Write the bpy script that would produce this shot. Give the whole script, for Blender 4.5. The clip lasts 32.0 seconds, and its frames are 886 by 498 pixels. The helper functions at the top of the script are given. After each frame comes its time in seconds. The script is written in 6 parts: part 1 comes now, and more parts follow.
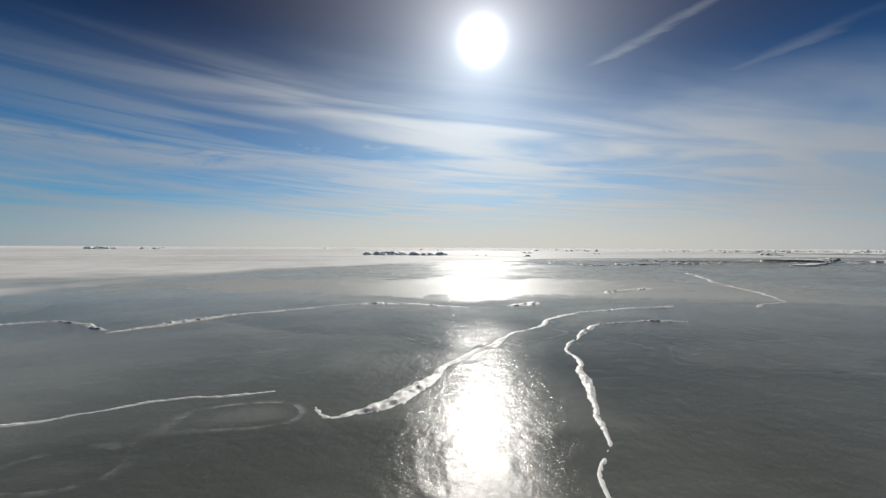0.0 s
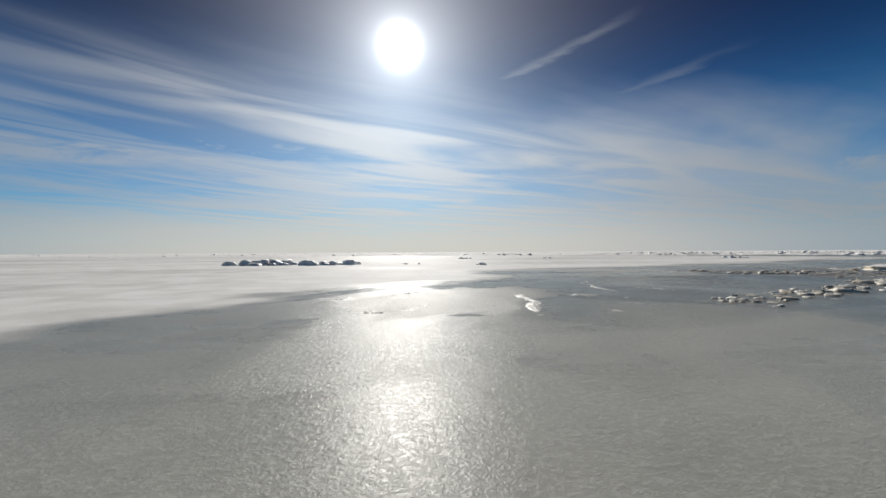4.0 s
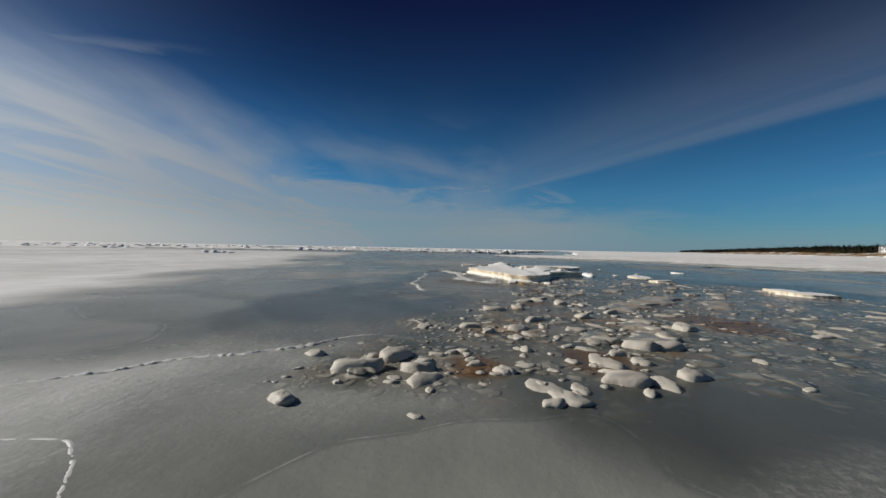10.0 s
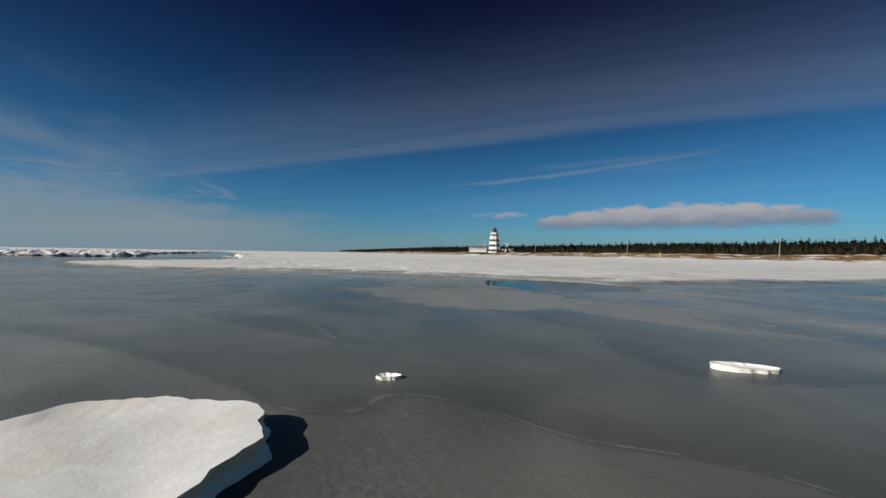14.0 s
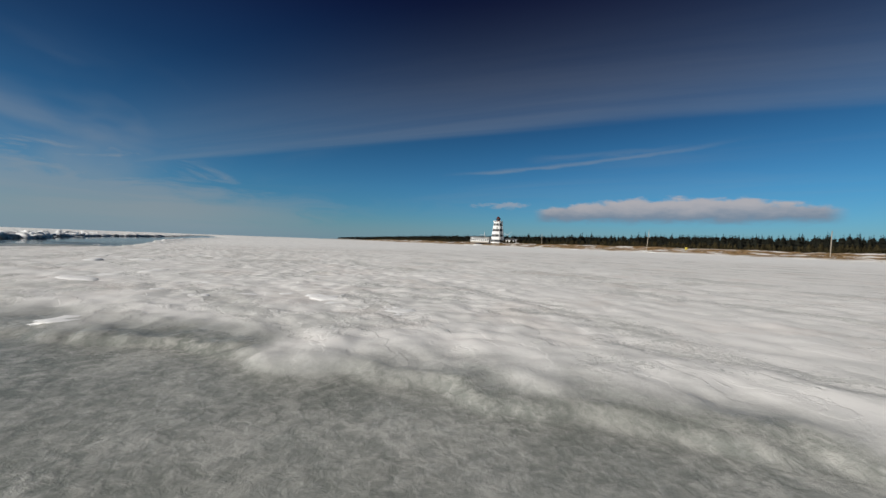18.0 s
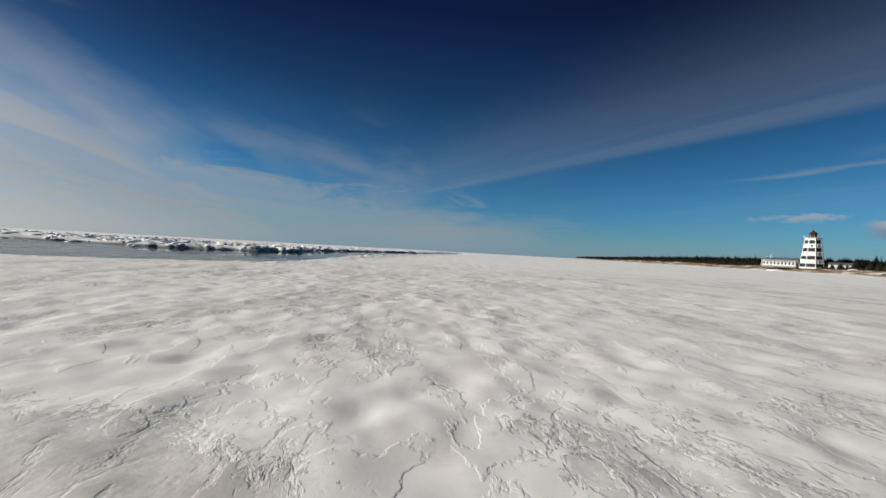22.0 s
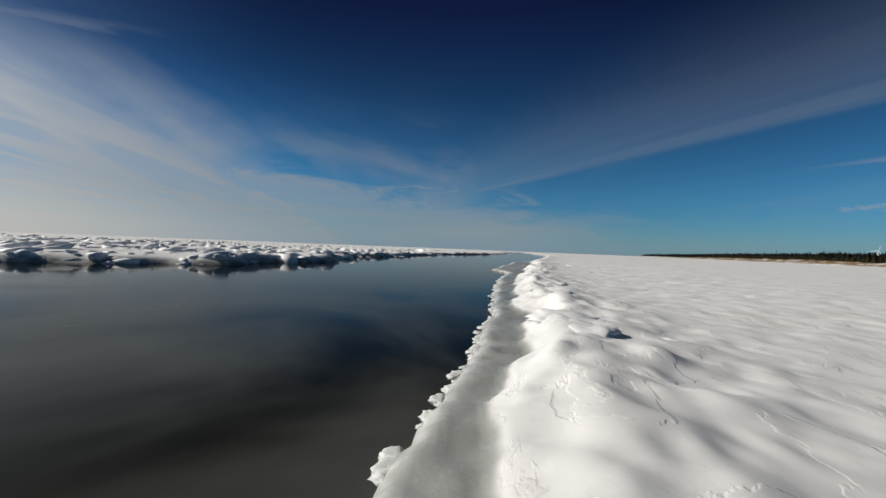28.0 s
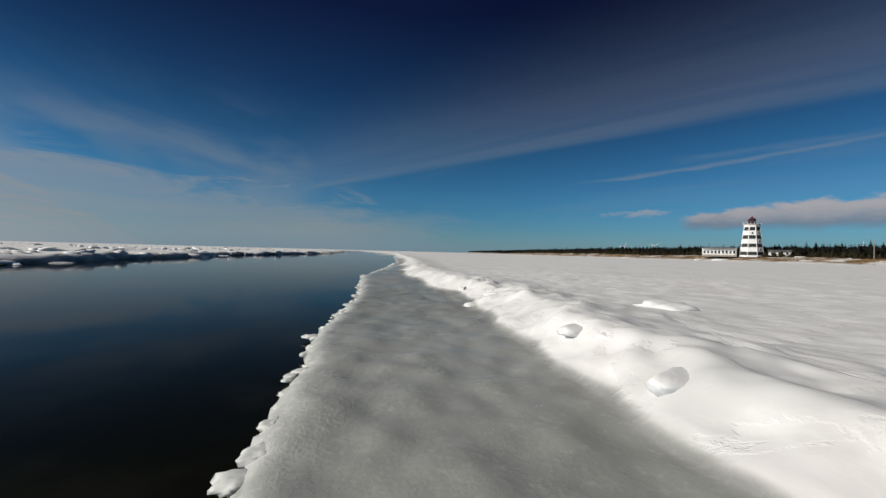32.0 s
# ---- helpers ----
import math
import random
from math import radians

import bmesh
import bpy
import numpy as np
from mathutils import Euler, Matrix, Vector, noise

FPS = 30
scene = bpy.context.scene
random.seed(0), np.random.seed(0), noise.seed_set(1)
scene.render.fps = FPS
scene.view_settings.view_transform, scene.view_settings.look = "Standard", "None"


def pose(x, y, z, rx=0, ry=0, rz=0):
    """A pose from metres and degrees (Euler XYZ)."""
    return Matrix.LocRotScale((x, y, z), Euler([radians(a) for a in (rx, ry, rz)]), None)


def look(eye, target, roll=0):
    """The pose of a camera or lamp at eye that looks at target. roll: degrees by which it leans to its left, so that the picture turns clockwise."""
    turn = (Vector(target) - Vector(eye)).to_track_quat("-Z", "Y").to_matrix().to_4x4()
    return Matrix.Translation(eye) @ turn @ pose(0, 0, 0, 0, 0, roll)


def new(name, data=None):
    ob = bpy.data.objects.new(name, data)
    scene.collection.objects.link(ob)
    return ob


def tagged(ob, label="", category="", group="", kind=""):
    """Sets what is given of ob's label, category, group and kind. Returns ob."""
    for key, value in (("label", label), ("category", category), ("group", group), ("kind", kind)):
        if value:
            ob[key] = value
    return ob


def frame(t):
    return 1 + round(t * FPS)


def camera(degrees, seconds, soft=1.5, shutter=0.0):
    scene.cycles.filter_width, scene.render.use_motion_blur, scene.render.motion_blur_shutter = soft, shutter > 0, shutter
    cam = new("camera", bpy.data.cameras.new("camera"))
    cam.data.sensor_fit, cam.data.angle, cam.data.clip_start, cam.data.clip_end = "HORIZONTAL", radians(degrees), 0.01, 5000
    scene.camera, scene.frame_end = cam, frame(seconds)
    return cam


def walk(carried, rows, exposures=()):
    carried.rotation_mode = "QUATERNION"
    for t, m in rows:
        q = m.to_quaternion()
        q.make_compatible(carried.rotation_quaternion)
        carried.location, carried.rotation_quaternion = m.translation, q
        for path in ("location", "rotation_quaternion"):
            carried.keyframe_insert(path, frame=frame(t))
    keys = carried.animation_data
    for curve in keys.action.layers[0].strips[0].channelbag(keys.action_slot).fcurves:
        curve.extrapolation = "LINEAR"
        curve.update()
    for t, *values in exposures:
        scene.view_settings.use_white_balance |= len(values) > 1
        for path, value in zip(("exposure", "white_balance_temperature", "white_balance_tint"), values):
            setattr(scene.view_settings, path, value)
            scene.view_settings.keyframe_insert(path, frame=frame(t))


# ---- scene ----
# ---- camera and its walk ----
cam = camera(97.0, 32.0, soft=1.5)
# seconds, x, y, z, yaw, pitch, roll
ROWS = [
    (0.0, 0.00, -0.00, 1.18, -0.00, -0.20, -0.27),
    (0.5, 0.10, 2.80, 1.14, -0.10, 0.10, -0.30),
    (1.0, -0.15, 5.51, 1.20, -0.40, 0.25, -0.38),
    (1.5, -0.51, 8.10, 1.28, -1.10, 0.45, -0.42),
    (2.0, -0.78, 10.58, 1.34, -2.30, 0.72, -0.45),
    (2.5, -0.85, 12.98, 1.37, -4.10, 0.80, -0.40),
    (3.0, -0.49, 15.29, 1.36, -6.20, 0.75, -0.20),
    (3.5, 0.11, 17.51, 1.30, -8.70, 0.60, 0.10),
    (4.0, 0.78, 19.66, 1.21, -11.70, 0.45, 0.30),
    (4.5, 1.34, 21.79, 1.11, -15.00, 0.28, 0.40),
    (5.0, 1.63, 23.91, 1.04, -20.20, 0.14, 0.25),
    (5.5, 2.09, 25.90, 1.01, -25.90, -0.01, 0.21),
    (6.0, 2.86, 27.80, 1.00, -31.30, -0.18, 0.07),
    (6.5, 3.71, 29.59, 1.00, -37.30, -0.30, -0.22),
    (7.0, 4.91, 31.22, 1.01, -43.50, -0.32, -0.48),
    (7.5, 6.26, 32.63, 1.01, -49.80, -0.37, -0.74),
    (8.0, 7.81, 33.99, 1.02, -56.30, -0.39, -0.98),
    (8.5, 9.72, 35.30, 1.03, -62.70, -0.34, -1.10),
    (9.0, 11.89, 36.44, 1.04, -69.10, -0.27, -1.11),
    (9.5, 14.14, 37.40, 1.06, -75.40, -0.25, -1.09),
    (10.0, 16.59, 38.11, 1.11, -81.45, -0.12, -1.06),
    (10.5, 19.08, 38.59, 1.16, -87.30, -0.07, -1.01),
    (11.0, 21.91, 39.11, 1.18, -94.85, -0.01, -0.93),
    (11.5, 24.95, 39.12, 1.18, -101.96, 0.03, -0.86),
    (12.0, 27.80, 38.68, 1.19, -108.46, 0.08, -0.80),
    (12.5, 30.44, 37.84, 1.20, -114.16, 0.06, -0.82),
    (13.0, 32.90, 36.86, 1.20, -119.39, 0.15, -0.93),
    (13.5, 35.19, 35.64, 1.23, -123.80, 0.24, -0.88),
    (14.0, 37.30, 34.36, 1.25, -127.51, 0.68, -0.89),
    (14.5, 39.41, 33.03, 1.31, -130.26, 1.05, -0.97),
    (15.0, 41.47, 31.64, 1.39, -132.15, 1.21, -1.07),
    (15.5, 43.47, 30.22, 1.47, -133.24, 1.16, -1.18),
    (16.0, 45.41, 28.76, 1.54, -133.58, 0.91, -1.31),
    (16.5, 47.25, 27.26, 1.58, -133.22, 0.48, -1.48),
    (17.0, 49.00, 25.75, 1.56, -132.22, -0.11, -1.69),
    (17.5, 50.72, 24.31, 1.50, -130.32, -0.63, -1.89),
    (18.0, 52.52, 22.94, 1.38, -127.59, -0.89, -2.09),
    (18.5, 54.36, 21.73, 1.34, -124.52, -1.02, -2.25),
    (19.0, 56.21, 20.82, 1.37, -121.28, -1.20, -2.32),
    (19.5, 58.14, 20.05, 1.32, -118.36, -1.13, -2.21),
    (20.0, 60.18, 19.29, 1.28, -115.79, -1.00, -2.18),
    (20.5, 62.28, 18.58, 1.24, -112.66, -0.59, -2.22),
    (21.0, 64.77, 17.69, 1.20, -108.75, -0.14, -2.32),
    (21.5, 67.70, 16.51, 1.25, -101.99, 0.14, -2.65),
    (22.0, 70.73, 15.71, 1.31, -93.78, 0.33, -3.13),
    (22.5, 73.30, 15.92, 1.36, -87.96, 0.35, -3.46),
    (23.0, 75.48, 16.29, 1.43, -81.30, 0.22, -3.58),
    (23.5, 77.40, 16.91, 1.47, -76.43, -0.12, -3.50),
    (24.0, 79.27, 17.83, 1.48, -74.01, -0.41, -3.24),
    (24.5, 81.20, 18.89, 1.41, -73.89, -0.68, -2.99),
    (25.0, 83.51, 19.81, 1.35, -75.17, -0.74, -2.79),
    (25.5, 86.14, 20.58, 1.29, -77.29, -0.65, -2.65),
    (26.0, 89.05, 21.21, 1.24, -79.67, -0.48, -2.55),
    (26.5, 92.19, 21.71, 1.22, -81.76, -0.28, -2.47),
    (27.0, 95.53, 22.07, 1.27, -82.98, -0.14, -2.42),
    (27.5, 99.03, 22.38, 1.33, -84.42, -0.10, -2.35),
    (28.0, 102.53, 22.66, 1.39, -86.17, -0.08, -2.23),
    (28.5, 106.13, 22.79, 1.39, -87.93, -0.11, -2.10),
    (29.0, 109.74, 22.86, 1.41, -89.82, -0.22, -1.89),
    (29.5, 113.54, 22.70, 1.46, -91.89, -0.31, -1.78),
    (30.0, 117.27, 22.48, 1.40, -94.33, -0.50, -1.66),
    (30.5, 121.07, 22.36, 1.35, -97.43, -0.35, -1.55),
    (31.0, 124.90, 21.85, 1.31, -100.99, 0.20, -1.60),
    (31.5, 128.68, 20.99, 1.24, -105.17, 0.35, -1.54),
    (32.0, 132.45, 19.81, 1.15, -109.67, 0.46, -1.48),
]
walk(cam, [(r[0], pose(r[1], r[2], r[3], 90 + r[5], r[6], r[4])) for r in ROWS],
     [(0.0, 0.05), (2.0, 0.12), (5.0, 0.0), (10.0, -0.08), (13.0, -0.1), (17.0, 0.0), (20.0, -0.05), (22.0, 0.06), (24.0, 0.02), (27.0, 0.0), (29.0, -0.12), (32.0, -0.15)])

# ---- world and sun ----
SUN_AZ, SUN_EL = 5.5, 27.7
SUN_DIR = Vector((math.sin(radians(SUN_AZ)) * math.cos(radians(SUN_EL)),
                  math.cos(radians(SUN_AZ)) * math.cos(radians(SUN_EL)), math.sin(radians(SUN_EL))))


class Nodes:
    """Small helper to wire node trees."""

    def __init__(self, tree):
        self.t = tree
        tree.nodes.clear()

    def add(self, kind, **kw):
        n = self.t.nodes.new(kind)
        for k, v in kw.items():
            setattr(n, k, v)
        return n

    def put(self, socket, v):
        if isinstance(v, bpy.types.NodeSocket):
            self.t.links.new(v, socket)
        elif v is not None:
            socket.default_value = v

    def math(self, op, a, b=None, c=None, clamp=False):
        n = self.add("ShaderNodeMath", operation=op, use_clamp=clamp)
        for i, v in enumerate((a, b, c)):
            self.put(n.inputs[i], v)
        return n.outputs[0]

    def mix(self, fac, a, b, blend="MIX"):
        n = self.add("ShaderNodeMix", data_type="RGBA", blend_type=blend)
        self.put(n.inputs[0], fac)
        self.put(n.inputs[6], (*a, 1) if isinstance(a, tuple) and len(a) == 3 else a)
        self.put(n.inputs[7], (*b, 1) if isinstance(b, tuple) and len(b) == 3 else b)
        return n.outputs[2]

    def noise(self, vec, scale, detail=4.0, rough=0.5, dist=0.0):
        n = self.add("ShaderNodeTexNoise")
        self.put(n.inputs["Vector"], vec)
        for k, v in (("Scale", scale), ("Detail", detail), ("Roughness", rough), ("Distortion", dist)):
            n.inputs[k].default_value = v
        return n.outputs["Fac"]

    def step(self, v, lo, hi, a=0.0, b=1.0):
        n = self.add("ShaderNodeMapRange", interpolation_type="SMOOTHSTEP")
        for k, s in ((0, v), (1, lo), (2, hi), (3, a), (4, b)):
            self.put(n.inputs[k], s)
        return n.outputs[0]

    def attr(self, name):
        return self.add("ShaderNodeAttribute", attribute_name=name).outputs["Fac"]

    def scaled(self, vec, s):
        n = self.add("ShaderNodeMapping")
        self.put(n.inputs["Vector"], vec)
        n.inputs["Scale"].default_value = s
        return n.outputs[0]

    def bump(self, height, strength, distance, normal=None):
        n = self.add("ShaderNodeBump")
        n.inputs["Strength"].default_value = strength
        n.inputs["Distance"].default_value = distance
        self.put(n.inputs["Height"], height)
        if normal is not None:
            self.put(n.inputs["Normal"], normal)
        return n.outputs[0]


def make_world():
    world = bpy.data.worlds.new("sky")
    scene.world = world
    world.use_nodes = True
    g = Nodes(world.node_tree)
    d = g.add("ShaderNodeTexCoord").outputs["Generated"]
    sep = g.add("ShaderNodeSeparateXYZ")
    g.put(sep.inputs[0], d)
    x, y, z = sep.outputs
    sky = g.add("ShaderNodeTexSky", sky_type="NISHITA", sun_disc=False, sun_elevation=radians(SUN_EL),
                sun_rotation=radians(SUN_AZ), air_density=1.0, dust_density=0.35, ozone_density=2.2)
    deg = 180 / math.pi
    # bearing, with its seam behind the walk
    tx = g.math("SUBTRACT", g.math("MULTIPLY", x, 0.5), g.math("MULTIPLY", y, 0.866025))
    ty = g.math("ADD", g.math("MULTIPLY", x, 0.866025), g.math("MULTIPLY", y, 0.5))
    az = g.math("ADD", g.math("MULTIPLY", g.math("ARCTAN2", tx, ty), deg), 60.0)
    el = g.math("MULTIPLY", g.math("ARCSINE", z), deg)
    zz = g.math("ADD", g.math("MAXIMUM", z, 0.0), 0.02)
    px, py = g.math("DIVIDE", x, zz), g.math("DIVIDE", y, zz)

    def lane(bearing):
        """Distance along and across a wind direction on the cloud layer."""
        s, c = math.sin(radians(bearing)), math.cos(radians(bearing))
        along = g.math("ADD", g.math("MULTIPLY", px, s), g.math("MULTIPLY", py, c))
        across = g.math("ADD", g.math("MULTIPLY", px, -c), g.math("MULTIPLY", py, s))
        return along, across

    def xyz(a, b, c=0.0):
        n = g.add("ShaderNodeCombineXYZ")
        for i, v in enumerate((a, b, c)):
            g.put(n.inputs[i], v)
        return n.outputs[0]

    u, v = lane(75)
    u2, v2 = lane(60)
    back = g.math("MAXIMUM", g.math("MINIMUM", px, 0.0), -4.0)
    v = g.math("ADD", v, g.math("MULTIPLY", g.math("MULTIPLY", back, back), 0.17))
    fibre = g.noise(xyz(g.math("MULTIPLY", u, 0.24), g.math("MULTIPLY", v, 0.95)), 1.5, 4, 0.48, 1.1)
    broad = g.noise(xyz(g.math("MULTIPLY", u, 0.25), g.math("MULTIPLY", v, 0.55), 3.0), 1.0, 4, 0.55, 0.4)
    fibre2 = g.noise(xyz(g.math("MULTIPLY", u2, 0.16), g.math("MULTIPLY", v2, 1.2), 7.0), 1.3, 6, 0.6, 0.5)
    # the broad veil of cirrus on the sun's side
    edge = g.math("ADD", g.math("ADD", v, g.math("MULTIPLY", g.math("MAXIMUM", g.math("MINIMUM", u, 4.0), -4.0), 0.22)), g.math("MULTIPLY", g.math("SUBTRACT", broad, 0.5), 2.0))
    veil = g.step(g.math("ADD", edge, g.step(az, 20.0, 60.0, -0.15, 0.15)), 1.75, 3.2)
    veil = g.math("MULTIPLY", veil, g.step(fibre, 0.36, 0.62, g.step(az, 10.0, 45.0, 0.30, 0.78), 1.0))
    veil = g.math("MULTIPLY", veil, g.step(az, -65.0, 5.0, 0.12, 1.0))
    # low layers near the horizon, from the sun round to the land
    bars = g.noise(xyz(g.math("MULTIPLY", az, 0.022), g.math("MULTIPLY", el, 0.30), 2.0), 1.0, 6, 0.6, 0.7)
    wisps = g.noise(xyz(g.math("MULTIPLY", az, 0.10), g.math("MULTIPLY", el, 0.35)), 1.0, 6, 0.62, 1.2)
    top = g.step(az, 20.0, 115.0, 14.5, 6.0)
    low = g.step(g.math("ADD", g.math("SUBTRACT", top, el), g.math("MULTIPLY", g.math("SUBTRACT", wisps, 0.5), 13.0)), -1.0, 4.0)
    low = g.math("MULTIPLY", low, g.step(az, 90.0, 122.0, 1.0, 0.10))
    low = g.math("MULTIPLY", low, g.step(bars, 0.36, 0.62, g.step(az, -60.0, 55.0, 0.15, 0.75), 1.0))
    low = g.math("MAXIMUM", low, g.math("MULTIPLY", g.step(el, 1.5, 5.5, 0.85, 0.0), g.step(az, 60.0, 105.0, 1.0, 0.25)))
    # the second band on the other side, with a sharp lower edge
    e2 = g.math("ADD", v2, g.math("MULTIPLY", g.math("SUBTRACT", fibre2, 0.5), 0.35))
    band = g.math("MULTIPLY", g.step(e2, -3.25, -3.0), g.step(e2, -2.9, -1.3, 1.0, 0.0))
    band = g.math("MULTIPLY", band, g.step(fibre2, 0.25, 0.75, 0.4, 0.9))
    band = g.math("MULTIPLY", band, g.step(px, -3.0, 0.5, 0.22, 0.27))

    def streak(a0, e0, a1, e1, wide, power, seed):
        """A thin trail from one bearing and height to another."""
        t = g.math("DIVIDE", g.math("SUBTRACT", az, a0), a1 - a0)
        line = g.math("ADD", g.math("MULTIPLY", t, e1 - e0), e0)
        n = g.noise(xyz(g.math("MULTIPLY", az, 0.12), g.math("MULTIPLY", el, 0.7), seed), 1.0, 5, 0.6)
        off = g.math("ABSOLUTE", g.math("ADD", g.math("SUBTRACT", el, line), g.math("MULTIPLY", g.math("SUBTRACT", n, 0.5), wide * 2.2)))
        m = g.step(off, 0.0, wide, 1.0, 0.0)
        m = g.math("MULTIPLY", m, g.math("MULTIPLY", g.step(t, 0.0, 0.25), g.step(t, 0.6, 1.0, 1.0, 0.0)))
        return g.math("MULTIPLY", g.math("MULTIPLY", m, g.step(n, 0.3, 0.6, 0.35, 1.0)), power)

    thin = streak(126, 9.6, 168, 13.4, 0.42, 0.34, 1.0)
    for s in (streak(138, 12.0, 162, 13.0, 0.7, 0.16, 2.0), streak(17.5, 22.6, 40, 29.5, 0.9, 0.19, 3.0),
              streak(25, 18.4, 52, 23.0, 0.8, 0.16, 4.0), streak(16, 16.2, 42, 18.6, 1.3, 0.42, 6.0), streak(-8, 18.2, 14, 19.2, 1.2, 0.30, 7.0), streak(-56, 6.4, -34, 6.9, 0.22, 0.35, 5.0)):
        thin = g.math("MAXIMUM", thin, s)
    soft = g.math("MULTIPLY", g.math("MULTIPLY", g.step(broad, 0.45, 0.8), g.step(el, 12.0, 26.0, 1.0, 0.0)), 0.10)
    # loose wisps where the two bands run together
    curl = g.noise(xyz(g.math("MULTIPLY", az, 0.075), g.math("ADD", g.math("MULTIPLY", el, 0.19), g.math("MULTIPLY", az, 0.03)), 5.0), 1.0, 3, 0.45, 0.35)
    curl = g.math("MULTIPLY", g.step(curl, 0.34, 0.72), g.math("MULTIPLY", g.step(az, 48.0, 66.0), g.step(az, 84.0, 104.0, 1.0, 0.0)))
    curl = g.math("MULTIPLY", curl, g.math("MULTIPLY", g.step(el, 7.0, 21.0, 0.42, 0.0), g.step(el, 1.0, 5.0, 0.4, 1.0)))
    soft = g.math("MAXIMUM", soft, curl)
    cover = g.math("MAXIMUM", g.math("MAXIMUM", g.math("MULTIPLY", veil, 0.88), g.math("MULTIPLY", low, 0.70)),
                   g.math("MAXIMUM", band, g.math("MAXIMUM", thin, soft)))
    # cloud is bright towards the sun
    dot = g.add("ShaderNodeVectorMath", operation="DOT_PRODUCT")
    g.put(dot.inputs[0], d)
    dot.inputs[1].default_value = SUN_DIR
    cs = g.math("MAXIMUM", dot.outputs["Value"], 0.0)
    forward = g.math("ADD", g.math("MULTIPLY", g.math("POWER", cs, 6.0), 0.38), 0.33)
    tint = g.mix(g.step(el, 1.0, 9.0), (1.0, 0.93, 0.84), (0.93, 0.97, 1.0))
    lit = g.mix(g.step(cs, 0.55, 0.95), (0.86, 0.93, 1.0), tint)
    white = g.add("ShaderNodeVectorMath", operation="SCALE")
    g.put(white.inputs[0], lit)
    g.put(white.inputs["Scale"], forward)
    # a polarised, deep winter blue
    deepen = g.add("ShaderNodeValToRGB")
    g.put(deepen.inputs[0], g.math("DIVIDE", el, 60.0, clamp=True))
    stops = deepen.color_ramp.elements
    stops[0].position, stops[0].color = 0.0, (0.36, 0.82, 1.25, 1)
    stops[1].position, stops[1].color = 1.0, (0.065, 0.066, 0.19, 1)
    for at, c in ((0.13, (0.28, 0.75, 1.10, 1)), (0.22, (0.20, 0.58, 0.86, 1)), (0.36, (0.12, 0.31, 0.53, 1)), (0.52, (0.088, 0.115, 0.28, 1))):
        stops.new(at).color = c
    base = g.add("ShaderNodeVectorMath", operation="SCALE")
    near = g.mix(g.step(dot.outputs["Value"], 0.45, 0.92), (1.0, 1.0, 1.0), (0.50, 0.88, 1.0))
    g.put(base.inputs[0], g.mix(1.0, g.mix(1.0, sky.outputs[0], deepen.outputs[0], "MULTIPLY"), near, "MULTIPLY"))
    away = g.math("ADD", g.step(az, 95.0, 135.0, 0.0, 0.9), g.math("ADD", g.step(az, 55.0, 95.0, 1.0, 0.0), g.step(az, -35.0, 0.0, 0.5, 0.0)))
    g.put(base.inputs["Scale"], g.math("MULTIPLY", g.math("SUBTRACT", 1.0, g.math("MULTIPLY", g.math("MULTIPLY", away, g.step(el, 12.0, 30.0)), 0.34)), 0.059))
    col = g.mix(cover, base.outputs[0], white.outputs[0])
    # the low heap cloud over the land
    heap_n = g.noise(xyz(g.math("MULTIPLY", az, 0.33), g.math("MULTIPLY", el, 0.9), 11.0), 1.0, 6, 0.62)
    hx = g.math("DIVIDE", g.math("SUBTRACT", az, 157.0), 16.5)
    cap = g.math("SUBTRACT", 6.9, g.math("MULTIPLY", g.math("MULTIPLY", hx, hx), 1.6))
    heap = g.step(g.math("SUBTRACT", g.math("ADD", cap, g.math("MULTIPLY", g.math("SUBTRACT", heap_n, 0.5), 2.4)), el), 0.0, 0.7)
    heap = g.math("MULTIPLY", heap, g.step(g.math("ADD", el, g.math("MULTIPLY", heap_n, 1.5)), 3.9, 5.0))
    heap = g.math("MULTIPLY", heap, g.step(g.math("ABSOLUTE", hx), 0.88, 1.02, 1.0, 0.0))
    puff_x = g.math("DIVIDE", g.math("SUBTRACT", az, 136.0), 4.6)
    puff_y = g.math("DIVIDE", g.math("SUBTRACT", el, 5.5), 0.75)
    puff = g.math("ADD", g.math("MULTIPLY", puff_x, puff_x), g.math("MULTIPLY", puff_y, puff_y))
    puff = g.step(g.math("ADD", puff, g.math("MULTIPLY", g.math("SUBTRACT", heap_n, 0.45), 5.0)), 0.0, 1.1, 0.6, 0.0)
    heap_col = g.mix(g.step(g.math("ADD", el, g.math("MULTIPLY", heap_n, 2.0)), 4.6, 7.2), (0.17, 0.21, 0.28), (0.46, 0.42, 0.42))
    col = g.mix(g.math("MULTIPLY", g.math("MAXIMUM", heap, puff), 0.85), col, heap_col)
    # haze line and the glare of the sun through thin cloud
    col = g.mix(g.math("MULTIPLY", g.step(el, 0.0, g.step(cs, 0.4, 0.9, 3.5, 9.0), 1.0, 0.0), g.step(cs, 0.4, 0.9, 0.45, 0.75)), col, g.mix(g.step(cs, 0.3, 0.9), (0.20, 0.30, 0.40), (0.62, 0.58, 0.53)))
    glare = 0.0
    for power, amount in ((2600.0, 6.0), (700.0, 0.55), (150.0, 0.40), (36.0, 0.26), (10.0, 0.10)):
        glare = g.math("ADD", g.math("MULTIPLY", g.math("POWER", cs, power), amount), glare)
    shine = g.add("ShaderNodeVectorMath", operation="SCALE")
    shine.inputs[0].default_value = (0.95, 0.98, 1.0)
    g.put(shine.inputs["Scale"], glare)
    total = g.add("ShaderNodeVectorMath", operation="ADD")
    g.put(total.inputs[0], col)
